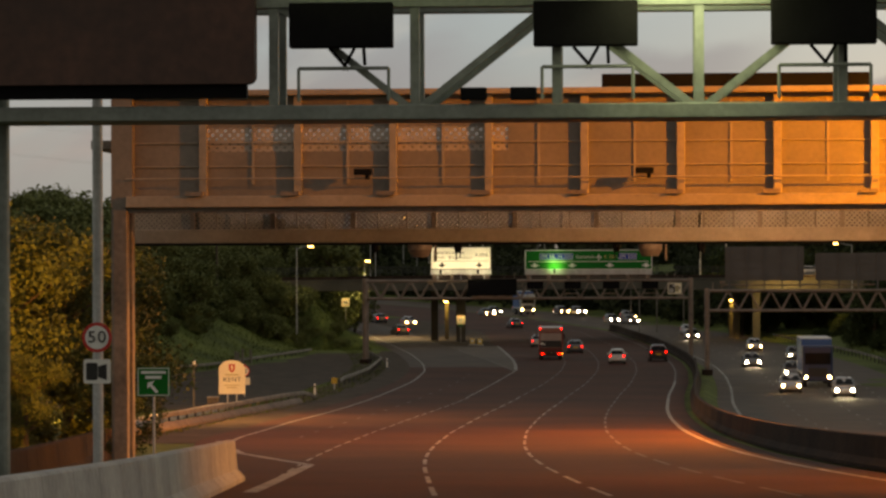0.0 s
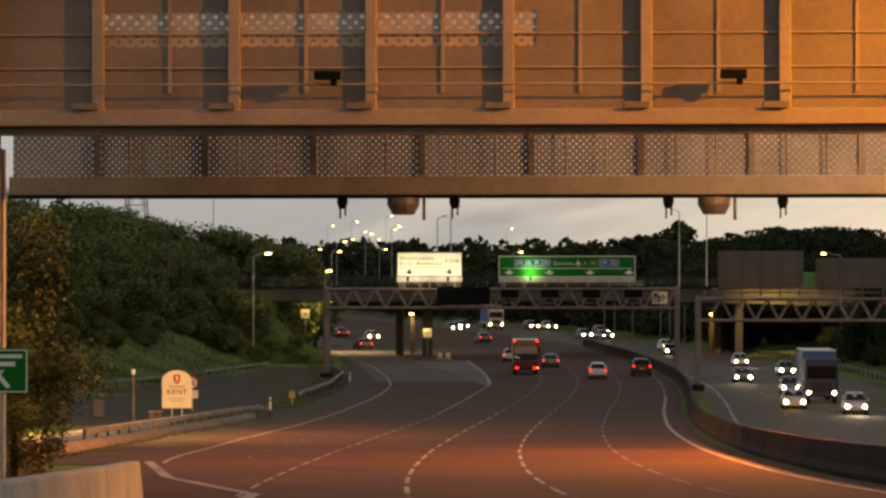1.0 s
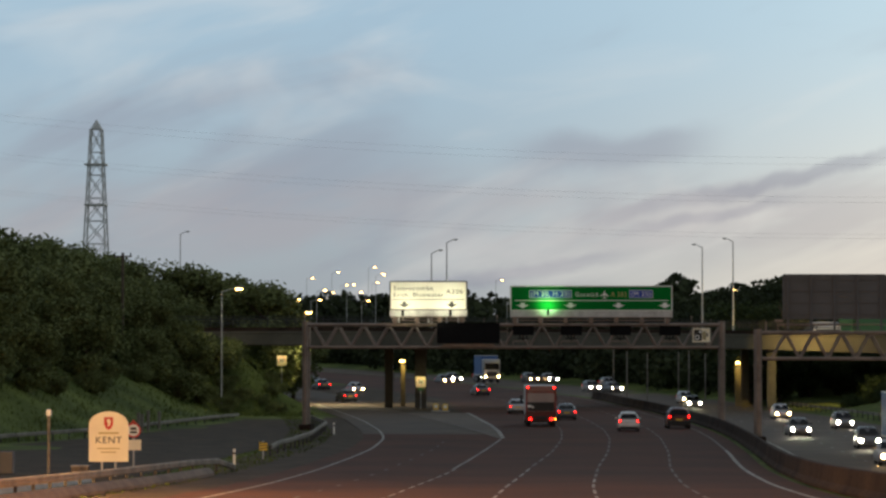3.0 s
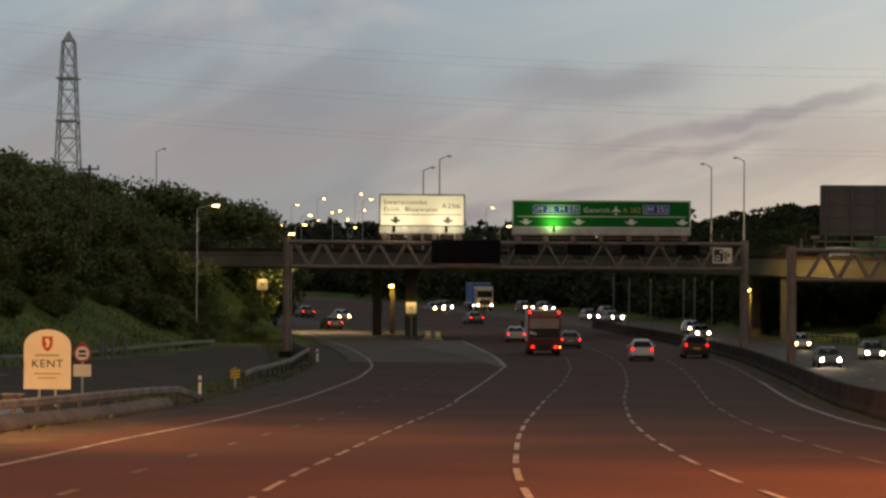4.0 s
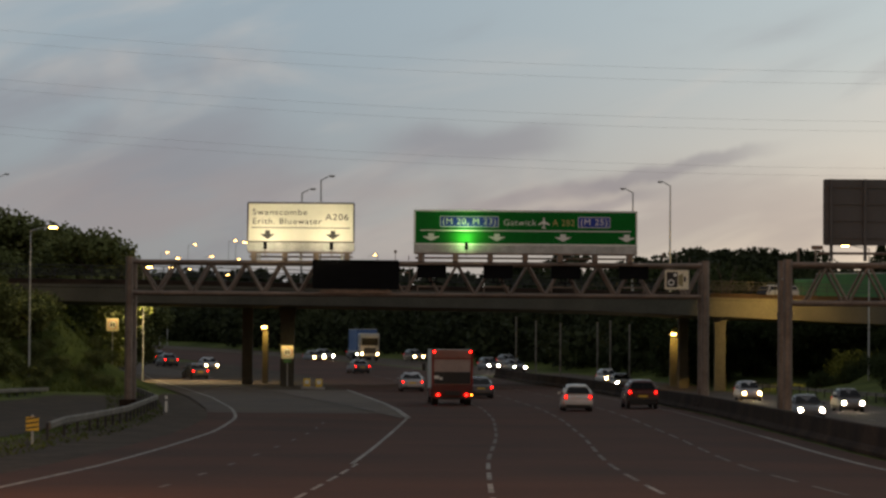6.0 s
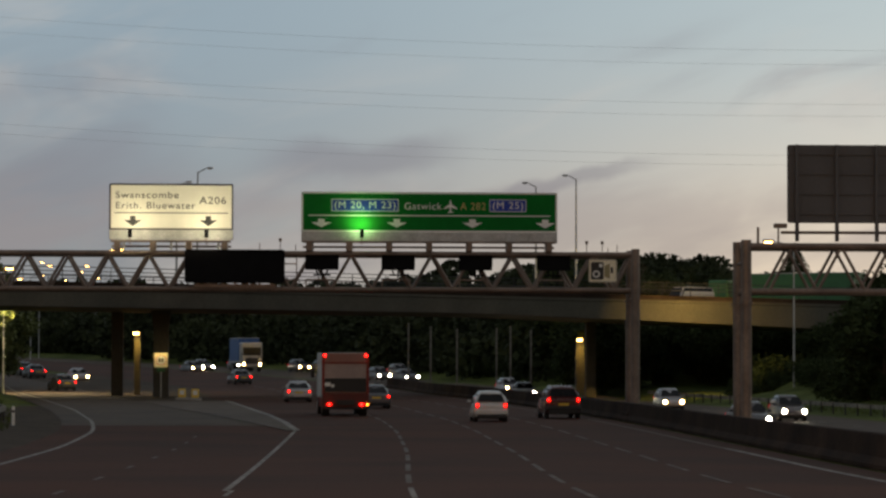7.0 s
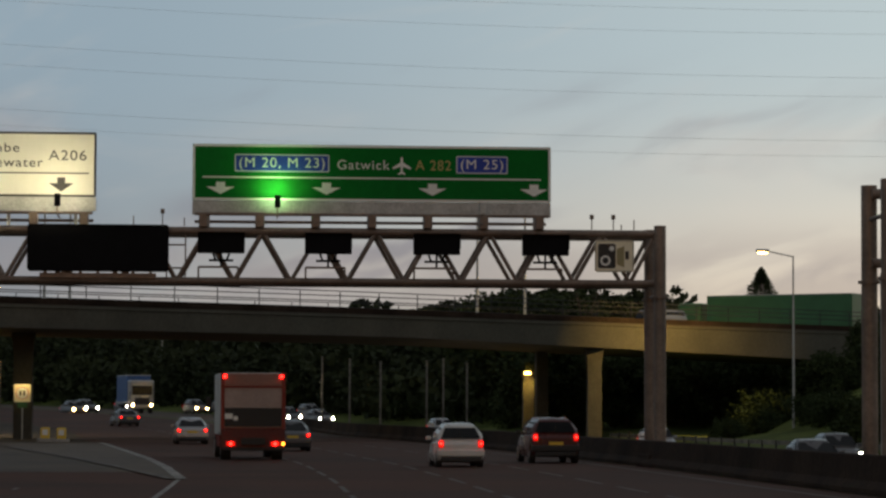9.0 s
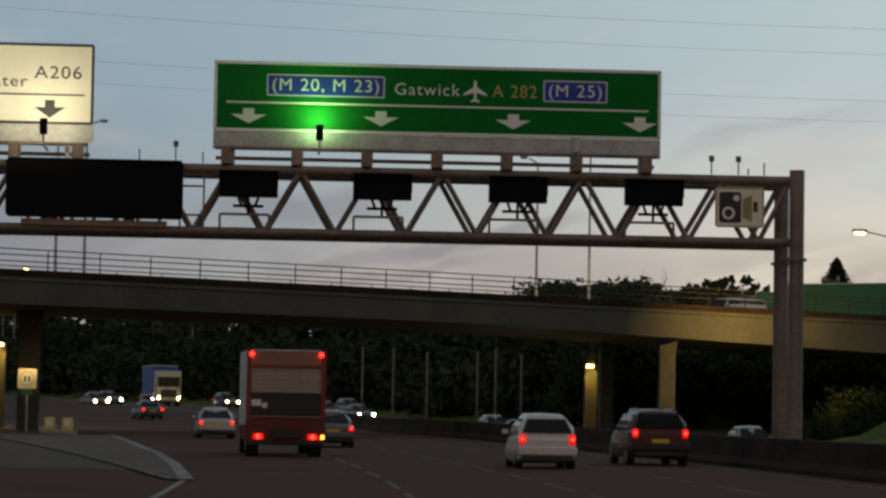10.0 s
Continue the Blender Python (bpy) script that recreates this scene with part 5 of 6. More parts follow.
def roadside_signs():
    s = post_sign("warning_sign", -27.2, 207.0, 2.0, "round white sign with a red ring above a small buff plate", (0,), 0.045)
    bm = bmesh.new()
    tube(bm, (0, 0.02, 0), (0, 0, 0), 0.37, seg=28)
    part("disc", bm, M_RED, s)
    bm = bmesh.new()
    tube(bm, (0, 0, 0), (0, -0.006, 0), 0.29, seg=28)
    part("face", bm, M_SIGN_WHITE, s)
    part("symbol", B((0, -0.008, 0.08, 0.3, 0.01, 0.12), (0, -0.008, -0.1, 0.34, 0.01, 0.1)), M_SIGN_BLACK, s)
    part("plate", plate(0.76, 0.52, 0.03, 0.02, cz=-0.73, y=0.0), M_BUFF, s)
    part("peak", outline([(-0.16, 0.34), (0.16, 0.34), (0, 0.52)], 0.02, 0.0), M_RED, s)
    e = post_sign("exit_sign", -9.5, 58.3, 6.86, "green exit sign with a white arrow on a thin post", (0,), 0.025)
    part("panel", plate(0.66, 0.58, 0.03, 0.02), M_SIGN_GREEN, e)
    part("border", frame_bars(0.66, 0.58, 0.014, -0.006, 0.02), M_SIGN_WHITE, e)
    part("arrow", outline([(-0.12, -0.02), (0.02, 0.02), (-0.03, -0.05), (0.1, -0.2), (0.05, -0.23), (-0.07, -0.09), (-0.12, -0.14)], 0.008, -0.012), M_SIGN_WHITE, e)
    part("writing", B((0, -0.008, 0.19, 0.5, 0.01, 0.05), (0, -0.008, 0.09, 0.32, 0.01, 0.06)), M_SIGN_WHITE, e, "unreadable line of writing")
    for x, y, z in ((-35.8, 371, 5.1), (-20.85, 366.0, 2.91)):
        k = post_sign("speed_limit_sign", x, y, z, "small square lit yellow speed sign", (0,), 0.05)
        part("panel", plate(1.02, 1.08, 0.08, 0.08), M_BUFF, k)
        if y < 370:
            part("foot_plate", plate(0.6, 0.32, 0.04, 0.03, cz=-0.72), M_LORRY_GREEN, k)
        bm = bmesh.new()
        tube(bm, (0, 0, 0), (0, -0.012, 0), 0.38, seg=24)
        part("ring", bm, M_RED, k)
        bm = bmesh.new()
        tube(bm, (0, -0.01, 0), (0, -0.02, 0), 0.35, seg=24)
        part("face", bm, M_SIGN_WHITE, k)
        for dx in (-0.11, 0.11):
            part("number_bar", B((dx, -0.024, 0, 0.12, 0.01, 0.3)), M_SIGN_BLACK, k)
        lamp("sign_lamp", "AREA", look((x, y - 0.6, z + 0.95), (x, y, z)), 13, (1.0, 0.76, 0.30), 0.3)
    for x, y in ((-22.35, 208.5), (-22.7, 275.9)):
        b = thing("marker_post", pose(x, y, gz(x, y)), "white verge marker post with a dark band", "marker post", "marker posts")
        part("shaft", plate(0.13, 0.85, 0.03, 0.05, cz=0.42), M_SIGN_WHITE, b)
        part("band", B((0, -0.004, 0.62, 0.13, 0.012, 0.1)), M_SIGN_BLACK, b)
    h = post_sign("hazard_marker", -22.3, 222.0, 0.75, "yellow hazard marker with dark stripes at the barrier's end", (0,))
    part("panel", plate(0.44, 0.46, 0.03, 0.03), M_PLATE, h)
    for k in range(3):
        part("stripe", outline([(-0.21, -0.17 + 0.15 * k), (-0.21, -0.12 + 0.15 * k), (0.21, -0.06 + 0.15 * k), (0.21, -0.11 + 0.15 * k)], 0.01, -0.01), M_SIGN_BLACK, h)
    c = thing("roadside_cabinet", pose(-31.1, 194.5, gz(-31.1, 194.5)), "grey roadside equipment cabinet on the verge", "cabinet")
    part("body", B((0, 0, 0.5, 0.6, 0.5, 1.0), bevel=0.02), M_SIGN_BACK, c)
    part("door", B((0, -0.26, 0.5, 0.5, 0.02, 0.85)), M_SIGN_BACK, c)


roadside_signs()


def verge_furniture():
    """Slim post, low chest and stub posts on the hardstanding."""
    p = thing("lamp_post", pose(-27.7, 186, gz(-27.7, 186)), "slim grey post with a small pale head", "post")
    part("shaft", tubes(((0, 0, -0.2), (0, 0, 2.65)), r=0.06, seg=8), M_DULL_RAIL, p)
    part("head", B((0, 0, 2.78, 0.2, 0.2, 0.3), bevel=0.05), M_SIGN_WHITE, p, "small pale head")
    c = thing("grit_bin", pose(-27.1, 190.5, gz(-27.1, 190.5)), "low pale grit bin on the hardstanding", "grit bin")
    part("body", B((0, 0, 0.2, 0.75, 0.5, 0.4), bevel=0.05), M_CONCRETE_BROWN, c)
    part("lid", B((0, 0, 0.43, 0.8, 0.55, 0.08), bevel=0.03), M_CONCRETE, c)
    for x, y, h in ((-37.6, 279.6, 1.35), (-37.6, 281.5, 1.2), (-37.5, 284.0, 1.45), (-37.3, 288.6, 1.25)):
        q = thing("steel_post", pose(x, y, gz(x, y)), "short grey stub post at the foot of the bank", "post", "stub posts at the bank")
        part("shaft", B((0, 0, h / 2, 0.22, 0.22, h + 0.1), bevel=0.03), M_DULL_RAIL, q)
        part("cap", B((0, 0, h + 0.08, 0.26, 0.26, 0.06), bevel=0.01), M_DULL_RAIL, q)


verge_furniture()


def bollard(x, y):
    b = thing("island_bollard", pose(x, y, gz(x, y)), "lit yellow traffic bollard on the island", "bollard")
    part("base", B((0, 0, 0.1, 0.9, 0.5, 0.2), bevel=0.03), M_CONCRETE, b)
    part("shell", B((0, 0, 0.5, 0.5, 0.3, 0.62), bevel=0.06), M_PLATE, b)
    part("plate", B((0, -0.16, 0.55, 0.3, 0.02, 0.3)), M_SIGN_WHITE, b)


bollard(-17.6, 349)
bollard(-18.6, 351)


# ---- vehicles ----
def body_loft(stations, halves, smooth=True):
    """Car body: stations (y, z_low, z_high, half_low, half_high) lofted nose to tail."""
    rows = []
    for y, zl, zh, wl, wh in stations:
        m = (zl + zh) / 2
        rows.append([(-wl * 0.92, y, zl), (-wl, y, zl + (zh - zl) * 0.3), (-wl * 0.99, y, m), (-wh, y, zh - 0.05), (-wh * 0.9, y, zh), (0, y, zh + 0.02),
                     (wh * 0.9, y, zh), (wh, y, zh - 0.05), (wl * 0.99, y, m), (wl, y, zl + (zh - zl) * 0.3), (wl * 0.92, y, zl)])
    return loft(rows)


def wheel(parent, x, y, r, w=0.2):
    bm = bmesh.new()
    tube(bm, (x - w / 2, y, r), (x + w / 2, y, r), r, seg=20)
    wh = part("wheel", bm, M_RUBBER, parent)
    bm = bmesh.new()
    s = 1 if x > 0 else -1
    tube(bm, (x + s * w * 0.35, y, r), (x + s * (w / 2 + 0.012), y, r), r * 0.62, seg=16)
    part("rim", bm, M_CHROME, wh)


def car(x, y, turn, paint, label, kind="hatch", lights="rear", head=None, scale=1.0):
    """A parked-still car that faces +y at turn 0; seen from behind unless turned."""
    L, W, H = {"hatch": (3.75, 1.66, 1.46), "suv": (4.4, 1.84, 1.64), "sedan": (4.5, 1.76, 1.42), "van": (5.2, 1.95, 2.2)}[kind]
    c = thing("car" if kind != "van" else "van", pose(x, y, rz(y), 0, 0, turn) @ Matrix.Scale(scale, 4), label, "car" if kind != "van" else "van")
    h, w = L / 2, W / 2
    waist = {"hatch": 0.86, "suv": 1.02, "sedan": 0.86, "van": 1.05}[kind]
    g = 0.2 if kind != "suv" else 0.27
    part("body", body_loft([(-h, g + 0.15, waist - 0.12, w * 0.86, w * 0.8), (-h + 0.08, g + 0.05, waist - 0.02, w * 0.95, w * 0.9), (-h + 0.5, g, waist + 0.02, w, w * 0.95),
                            (-0.2, g, waist, w, w * 0.95), (h - 1.0, g, waist - 0.03, w, w * 0.93), (h - 0.35, g + 0.02, waist - 0.12, w * 0.95, w * 0.86), (h, g + 0.12, waist - 0.3, w * 0.8, w * 0.7)], 0), paint, c, smooth=False)
    tail = {"hatch": 0.10, "suv": 0.12, "sedan": 0.75, "van": 0.05}[kind]
    rake = {"hatch": 0.42, "suv": 0.40, "sedan": 0.75, "van": 0.12}[kind]
    front = {"hatch": 1.2, "suv": 1.35, "sedan": 1.5, "van": 1.0}[kind]
    cab = [(-h + tail, waist - 0.03, waist + 0.02, w * 0.90, w * 0.86), (-h + tail + rake * 0.5, waist - 0.03, (waist + H) / 2, w * 0.91, w * 0.77), (-h + tail + rake * 0.85, waist - 0.03, H - 0.09, w * 0.91, w * 0.67), (-h + tail + rake + 0.15, waist - 0.03, H - 0.02, w * 0.91, w * 0.62),
           (-0.1, waist - 0.03, H, w * 0.91, w * 0.64), (h - front - 0.55, waist - 0.03, H - 0.06, w * 0.91, w * 0.62), (h - front + 0.15, waist - 0.03, waist + 0.03, w * 0.90, w * 0.82)]
    part("cabin", body_loft(cab, 0), paint, c)
    # glass panes stand a little proud of the cabin
    yr0, yr1 = -h + tail + rake * 0.18 - 0.085, -h + tail + rake * 0.86 - 0.085
    z0, z1 = waist + 0.1, H - 0.14
    rg = [[(-w * 0.80, yr0, z0), (w * 0.80, yr0, z0), (w * 0.80, yr0 + 0.03, z0), (-w * 0.80, yr0 + 0.03, z0)], [(-w * 0.61, yr1, z1), (w * 0.61, yr1, z1), (w * 0.61, yr1 + 0.03, z1), (-w * 0.61, yr1 + 0.03, z1)]]
    part("rear_window", loft(rg), M_GLASS_DARK, c)
    yf0, yf1 = h - front + 0.10, h - front - 0.5
    fg = [[(-w * 0.78, yf0 + 0.03, z0 - 0.03), (w * 0.78, yf0 + 0.03, z0 - 0.03), (w * 0.78, yf0, z0 - 0.03), (-w * 0.78, yf0, z0 - 0.03)], [(-w * 0.66, yf1 + 0.05, z1 + 0.02), (w * 0.66, yf1 + 0.05, z1 + 0.02), (w * 0.66, yf1 + 0.02, z1 + 0.02), (-w * 0.66, yf1 + 0.02, z1 + 0.02)]]
    part("windscreen", loft(fg), M_GLASS_DARK, c)
    for s in (-1, 1):
        sg = [[(s * w * 0.915, -h + tail + rake + 0.05, z0), (s * w * 0.915, h - front - 0.1, z0), (s * w * 0.89, h - front - 0.1, z0), (s * w * 0.89, -h + tail + rake + 0.05, z0)],
              [(s * w * 0.76, -h + tail + rake + 0.12, z1), (s * w * 0.76, h - front - 0.6, z1), (s * w * 0.72, h - front - 0.6, z1), (s * w * 0.72, -h + tail + rake + 0.12, z1)]]
        part("side_window", loft(sg), M_GLASS_DARK, c)
        part("wing_mirror", B((s * (w + 0.06), h - front - 0.15, waist + 0.1, 0.18, 0.12, 0.13), bevel=0.02), M_PLASTIC if kind == "suv" else paint, c)
        zl = waist - (0.08 if kind == "sedan" else 0.02)
        tl = part("tail_light", B((s * w * 0.80, -h + 0.02, zl - 0.06, 0.2 if kind == "sedan" else 0.17, 0.14, 0.16 if kind == "sedan" else 0.26), bevel=0.03), M_TAIL_DIM, c, "red tail light")
        if lights == "rear":
            bm = bmesh.new()
            tube(bm, (s * w * 0.81, -h - 0.04, zl - 0.05), (s * w * 0.81, -h - 0.07, zl - 0.05), 0.055, 0.04, seg=12)
            part("brake_bulb", bm, M_TAIL, tl, "glowing brake light")
        hl = part("headlight", B((s * w * 0.68, h - 0.06, waist - 0.3, 0.3, 0.16, 0.17), bevel=0.04), M_CHROME, c, "clear headlight")
        if head:
            bm = bmesh.new()
            tube(bm, (s * w * 0.70, h - 0.02, waist - 0.3), (s * w * 0.70, h + 0.06, waist - 0.3), 0.11, seg=14)
            part("beam_glass", bm, head, hl, "glowing headlamp")
    part("rear_bumper", B((0, -h + 0.02, g + 0.27, W * 0.96, 0.22, 0.24), bevel=0.05), paint if kind != "suv" else M_PLASTIC, c)
    part("rear_valance", B((0, -h + 0.03, g + 0.07, W * 0.82, 0.2, 0.16), bevel=0.03), M_PLASTIC, c, "black lower valance")
    part("number_plate", B((0, -h - 0.075, g + (0.28 if kind == "hatch" else 0.45), 0.52, 0.012, 0.115)), M_PLATE, c, "blank yellow plate")
    part("front_bumper", B((0, h - 0.08, g + 0.22, W * 0.88, 0.2, 0.26), bevel=0.05), paint, c)
    part("sill", B((0, 0, g + 0.02, W * 0.9, L * 0.86, 0.14)), M_PLASTIC, c)
    if kind in ("hatch", "suv"):
        part("rear_wiper", B((0.0, yr0 + 0.05, z0 + 0.12, 0.035, 0.02, 0.22)), M_PLASTIC, c)
    if kind == "suv":
        for s in (-1, 1):
            part("roof_rail", tubes(((s * w * 0.57, -h * 0.5, H + 0.015), (s * w * 0.57, h - front - 0.6, H - 0.01)), r=0.022, seg=6), M_CHROME, c)
    r = {"hatch": 0.29, "suv": 0.36, "sedan": 0.31, "van": 0.34}[kind]
    for sx in (-1, 1):
        for yy in (-h + 0.72, h - 0.78):
            wheel(c, sx * (w - 0.13), yy, r)
    return c


def box_lorry(x, y, turn):
    c = thing("lorry", pose(x, y, rz(y), 0, 0, turn), "box lorry with a white body and a red-framed roller shutter", "lorry")
    W, L = 2.45, 6.4
    z0, z1 = 0.95, 3.3
    part("cargo_box", B((0, L / 2, (z0 + z1) / 2, W, L, z1 - z0), bevel=0.03), M_LORRY_WHITE, c)
    part("rear_frame", B((-W / 2 + 0.07, -0.03, 2.1, 0.14, 0.1, 2.4), (W / 2 - 0.07, -0.03, 2.1, 0.14, 0.1, 2.4), (0, -0.03, 2.77, W - 0.2, 0.1, 0.08), (0, -0.03, 1.22, W - 0.2, 0.1, 0.07), bevel=0.012), M_LORRY_RED, c, "red painted rear frame")
    part("header_panel", B((0, -0.02, 3.05, W - 0.28, 0.08, 0.46), bevel=0.015), M_LORRY_HEADER, c, "header panel, red glow in its colour")
    sh = part("roller_shutter", B((0, 0.0, 2.36, W - 0.28, 0.04, 0.76)), M_LORRY_GREY, c)
    for k in range(6):
        part("shutter_slat", B((0, -0.03, 2.04 + 0.128 * k, W - 0.32, 0.02, 0.108), bevel=0.006), M_LORRY_GREY, sh)
    tl = part("tail_lift", B((0, -0.06, 1.62, W - 0.3, 0.08, 0.7), bevel=0.015), M_PLASTIC, c, "dark folded tail lift")
    part("sticker", B((-0.92, -0.11, 1.66, 0.3, 0.012, 0.2)), M_SIGN_WHITE, tl, "small pale sticker")
    part("sticker", B((-0.66, -0.11, 1.58, 0.16, 0.012, 0.16)), M_SIGN_WHITE, tl, "small pale sticker")
    part("rear_skirt", B((0, -0.04, 0.82, W, 0.12, 0.72), bevel=0.02), M_LORRY_DARK, c, "dark panel below the tail lift, red glow in its colour")
    # thin metal bar, its lit pink gleam put into the colour
    part("lift_bar", B((0, -0.115, 1.235, W - 0.34, 0.03, 0.035)), M_LORRY_HEADER, c, "thin bar on the tail lift, pink gleam in its colour")
    part("bumper", B((0, -0.1, 0.42, W - 0.1, 0.1, 0.12), bevel=0.02), M_PLASTIC, c)
    part("chassis", B((0, 3.4, 0.72, 0.9, 7.6, 0.25)), M_PLASTIC, c)
    part("number_plate", B((0.02, -0.135, 0.70, 0.26, 0.012, 0.2)), M_PLATE, c, "blank yellow plate")
    for s in (-1, 1):
        part("tail_light", B((s * 0.84, -0.12, 0.62, 0.34, 0.04, 0.17), bevel=0.01), M_TAIL_DIM, c, "red tail light")
        bm = bmesh.new()
        tube(bm, (s * 0.84, -0.13, 0.62), (s * 0.84, -0.17, 0.62), 0.075, 0.06, seg=14)
        part("brake_bulb", bm, M_TAIL, c, "glowing brake light")
        bm = bmesh.new()
        tube(bm, (s * 1.08, -0.06, 3.16), (s * 1.08, -0.12, 3.16), 0.065, 0.05, seg=12)
        part("marker_light", bm, M_TAIL, c, "glowing red marker light")
        part("side_guard", B((s * (W / 2 - 0.03), 2.6, 0.7, 0.05, 2.6, 0.4)), M_LORRY_RED, c)
        part("mirror", B((s * (W / 2 + 0.2), 7.6, 2.2, 0.2, 0.12, 0.45), bevel=0.02), M_PLASTIC, c)
        part("mudguard", B((s * 0.98, 1.3, 1.02, 0.5, 1.2, 0.06)), M_PLASTIC, c)
    part("indicator", B((1.14, -0.13, 0.62, 0.1, 0.03, 0.12), bevel=0.008), M_AMBER, c, "glowing amber indicator")
    part("side_marker", B((W / 2 + 0.01, 2.6, 0.98, 0.02, 0.1, 0.06)), M_AMBER, c, "amber side marker light")
    part("plate_lamp", B((0.02, -0.15, 0.83, 0.22, 0.03, 0.03)), M_LAMP_ON, c, "small lit plate lamp")
    part("cab", B((0, 7.35, 1.75, 2.3, 1.75, 2.1), bevel=0.12), M_LORRY_RED, c)
    part("cab_window", B((0, 7.6, 2.15, 2.32, 0.8, 0.7), bevel=0.02), M_GLASS_DARK, c)
    for sx in (-1, 1):
        for yy in (1.3, 7.2):
            wheel(c, sx * 0.98, yy, 0.46, 0.38)
    return c


def trailer_lorry(x, y, z, turn, paint, label, L=11.0, lit=None, cab=None):
    c = thing("lorry", pose(x, y, z, 0, 0, turn), label, "lorry")
    part("trailer_box", B((0, 0, 2.55, 2.5, L, 2.7), bevel=0.04), paint, c)
    part("trailer_edge", B((0, 0, 1.17, 2.52, L, 0.1), (0, 0, 3.92, 2.52, L, 0.06)), M_LORRY_WHITE, c)
    part("chassis", B((0, 0, 0.95, 1.0, L, 0.3)), M_PLASTIC, c)
    part("cab", B((0, L / 2 + 1.5, 1.95, 2.45, 2.0, 2.9), bevel=0.15), cab or M_CAB_BLUE, c)
    part("windscreen", B((0, L / 2 + 2.46, 2.35, 2.1, 0.1, 0.95), bevel=0.02), M_GLASS_DARK, c)
    part("grille", B((0, L / 2 + 2.5, 1.25, 1.5, 0.06, 0.7)), M_PLASTIC, c)
    for s in (-1, 1):
        hl = part("headlight", B((s * 0.95, L / 2 + 2.5, 0.85, 0.35, 0.08, 0.2), bevel=0.02), M_CHROME, c)
        if lit:
            bm = bmesh.new()
            tube(bm, (s * 0.95, L / 2 + 2.53, 0.85), (s * 0.95, L / 2 + 2.58, 0.85), 0.11, seg=12)
            part("beam_glass", bm, lit, hl, "glowing headlamp")
        for yy in (-L / 2 + 1.0, -L / 2 + 2.3, L / 2 + 1.2):
            wheel(c, s * 1.02, yy, 0.48, 0.35)
    return c


BEAMS = (219, 262, 291, 345, 397)


def traffic():
    box_lorry(-7.8, 298.0, -heading(300))
    car(-1.05, 286.5, -heading(287), M_WHITE_CAR, "small silver-white hatchback with glowing brake lights", "hatch")
    car(3.0, 294.5, -heading(295), M_DARK_CAR, "dark sport utility car with roof rails, brake-light glow in its paint", "suv")
    car(xc(345) - 0.5, 345, -heading(345), M_SILVER_CAR, "silver saloon car ahead of the lorry with brake lights on", "sedan")
    car(xc(322) + 3.0, 322, -heading(322), M_GREY_CAR, "grey saloon car with glowing brake lights", "sedan")
    car(xc(430) + 2.0, 430, -heading(430), M_GREY_CAR, "distant dark saloon car with glowing brake lights", "sedan")
    for x, y in ((-31.5, 404.2), (-38.5, 452.6), (-40.7, 464.5)):
        car(x, y, 18, M_GREY_CAR, "dark saloon car on the exit road with brake lights on", "sedan")
    spots = [(16.0, 219, "hatch", M_SILVER_CAR, M_HEAD), (12.6, 229, "sedan", M_SILVER_CAR, M_HEAD_WARM), (17.6, 312, "hatch", M_GREY_CAR, M_HEAD), (12.2, 291, "sedan", M_GREY_CAR, M_HEAD), (14.8, 345, "hatch", M_SILVER_CAR, M_HEAD_WARM),
             (8.6, 397, "sedan", M_GREY_CAR, M_HEAD), (8.5, 415.2, "hatch", M_SILVER_CAR, M_HEAD_WARM), (0.4, 457.7, "sedan", M_GREY_CAR, M_HEAD), (-2.5, 454.1, "hatch", M_GREY_CAR, M_HEAD), (-0.0, 468.0, "hatch", M_GREY_CAR, M_HEAD_WARM),
             (-8.4, 490.0, "sedan", M_GREY_CAR, M_HEAD), (-11.1, 491.2, "hatch", M_GREY_CAR, M_HEAD_WARM), (-18.6, 503.5, "hatch", M_GREY_CAR, M_HEAD), (-23.3, 483.1, "sedan", M_GREY_CAR, M_HEAD_WARM), (14.6, 262, "hatch", M_GREY_CAR, M_HEAD), (-22.5, 492, "sedan", M_GREY_CAR, M_HEAD), (-33.5, 447, "sedan", M_SILVER_CAR, M_HEAD_WARM)]
    for x, y, kind, paint, head in spots:
        o = car(x, y, 180 - heading(min(y, 640)), paint, "oncoming car with its headlights on", kind, "", head)
        o["group"] = "oncoming cars"
        o.location.z -= 0.5 if y < 470 and x > 0 else 0.25
        if y in BEAMS:
            lamp("headlight_beam", "SPOT", look((x, y - 2.4, o.location.z + 0.65), (x - math.sin(radians(heading(y))) * 14, y - 16, o.location.z)), 380, (1.0, 0.86, 0.62), 0.15).data.spot_size = radians(58)
    trailer_lorry(-17.6, 494, rz(494) - 0.3, 190, M_LORRY_BLUE, "oncoming lorry with pale cab and glowing headlamps", 7.0, M_HEAD_WARM, M_SILVER_CAR)
    trailer_lorry(15.5, 246, rz(246) - 0.5, 180 - heading(246), M_LORRY_BLUE, "oncoming lorry with a blue trailer and lit headlamps", 9.0, M_HEAD_WARM)
    trailer_lorry(34.0, by(34.0) + 8.5, 6.9, 90 - 35.4 + 0, M_LORRY_GREEN, "articulated lorry with a plain green trailer on the bridge", 12.0, None, M_LORRY_GREEN)
    v = car(18.2, 0, 0, M_SILVER_CAR, "silver-grey van crossing on the bridge", "van", "", M_HEAD_WARM)
    v.matrix_world = pose(23.6, by(23.6) + 13.0, 7.35, 0, 0, 90 + 35.4)


traffic()


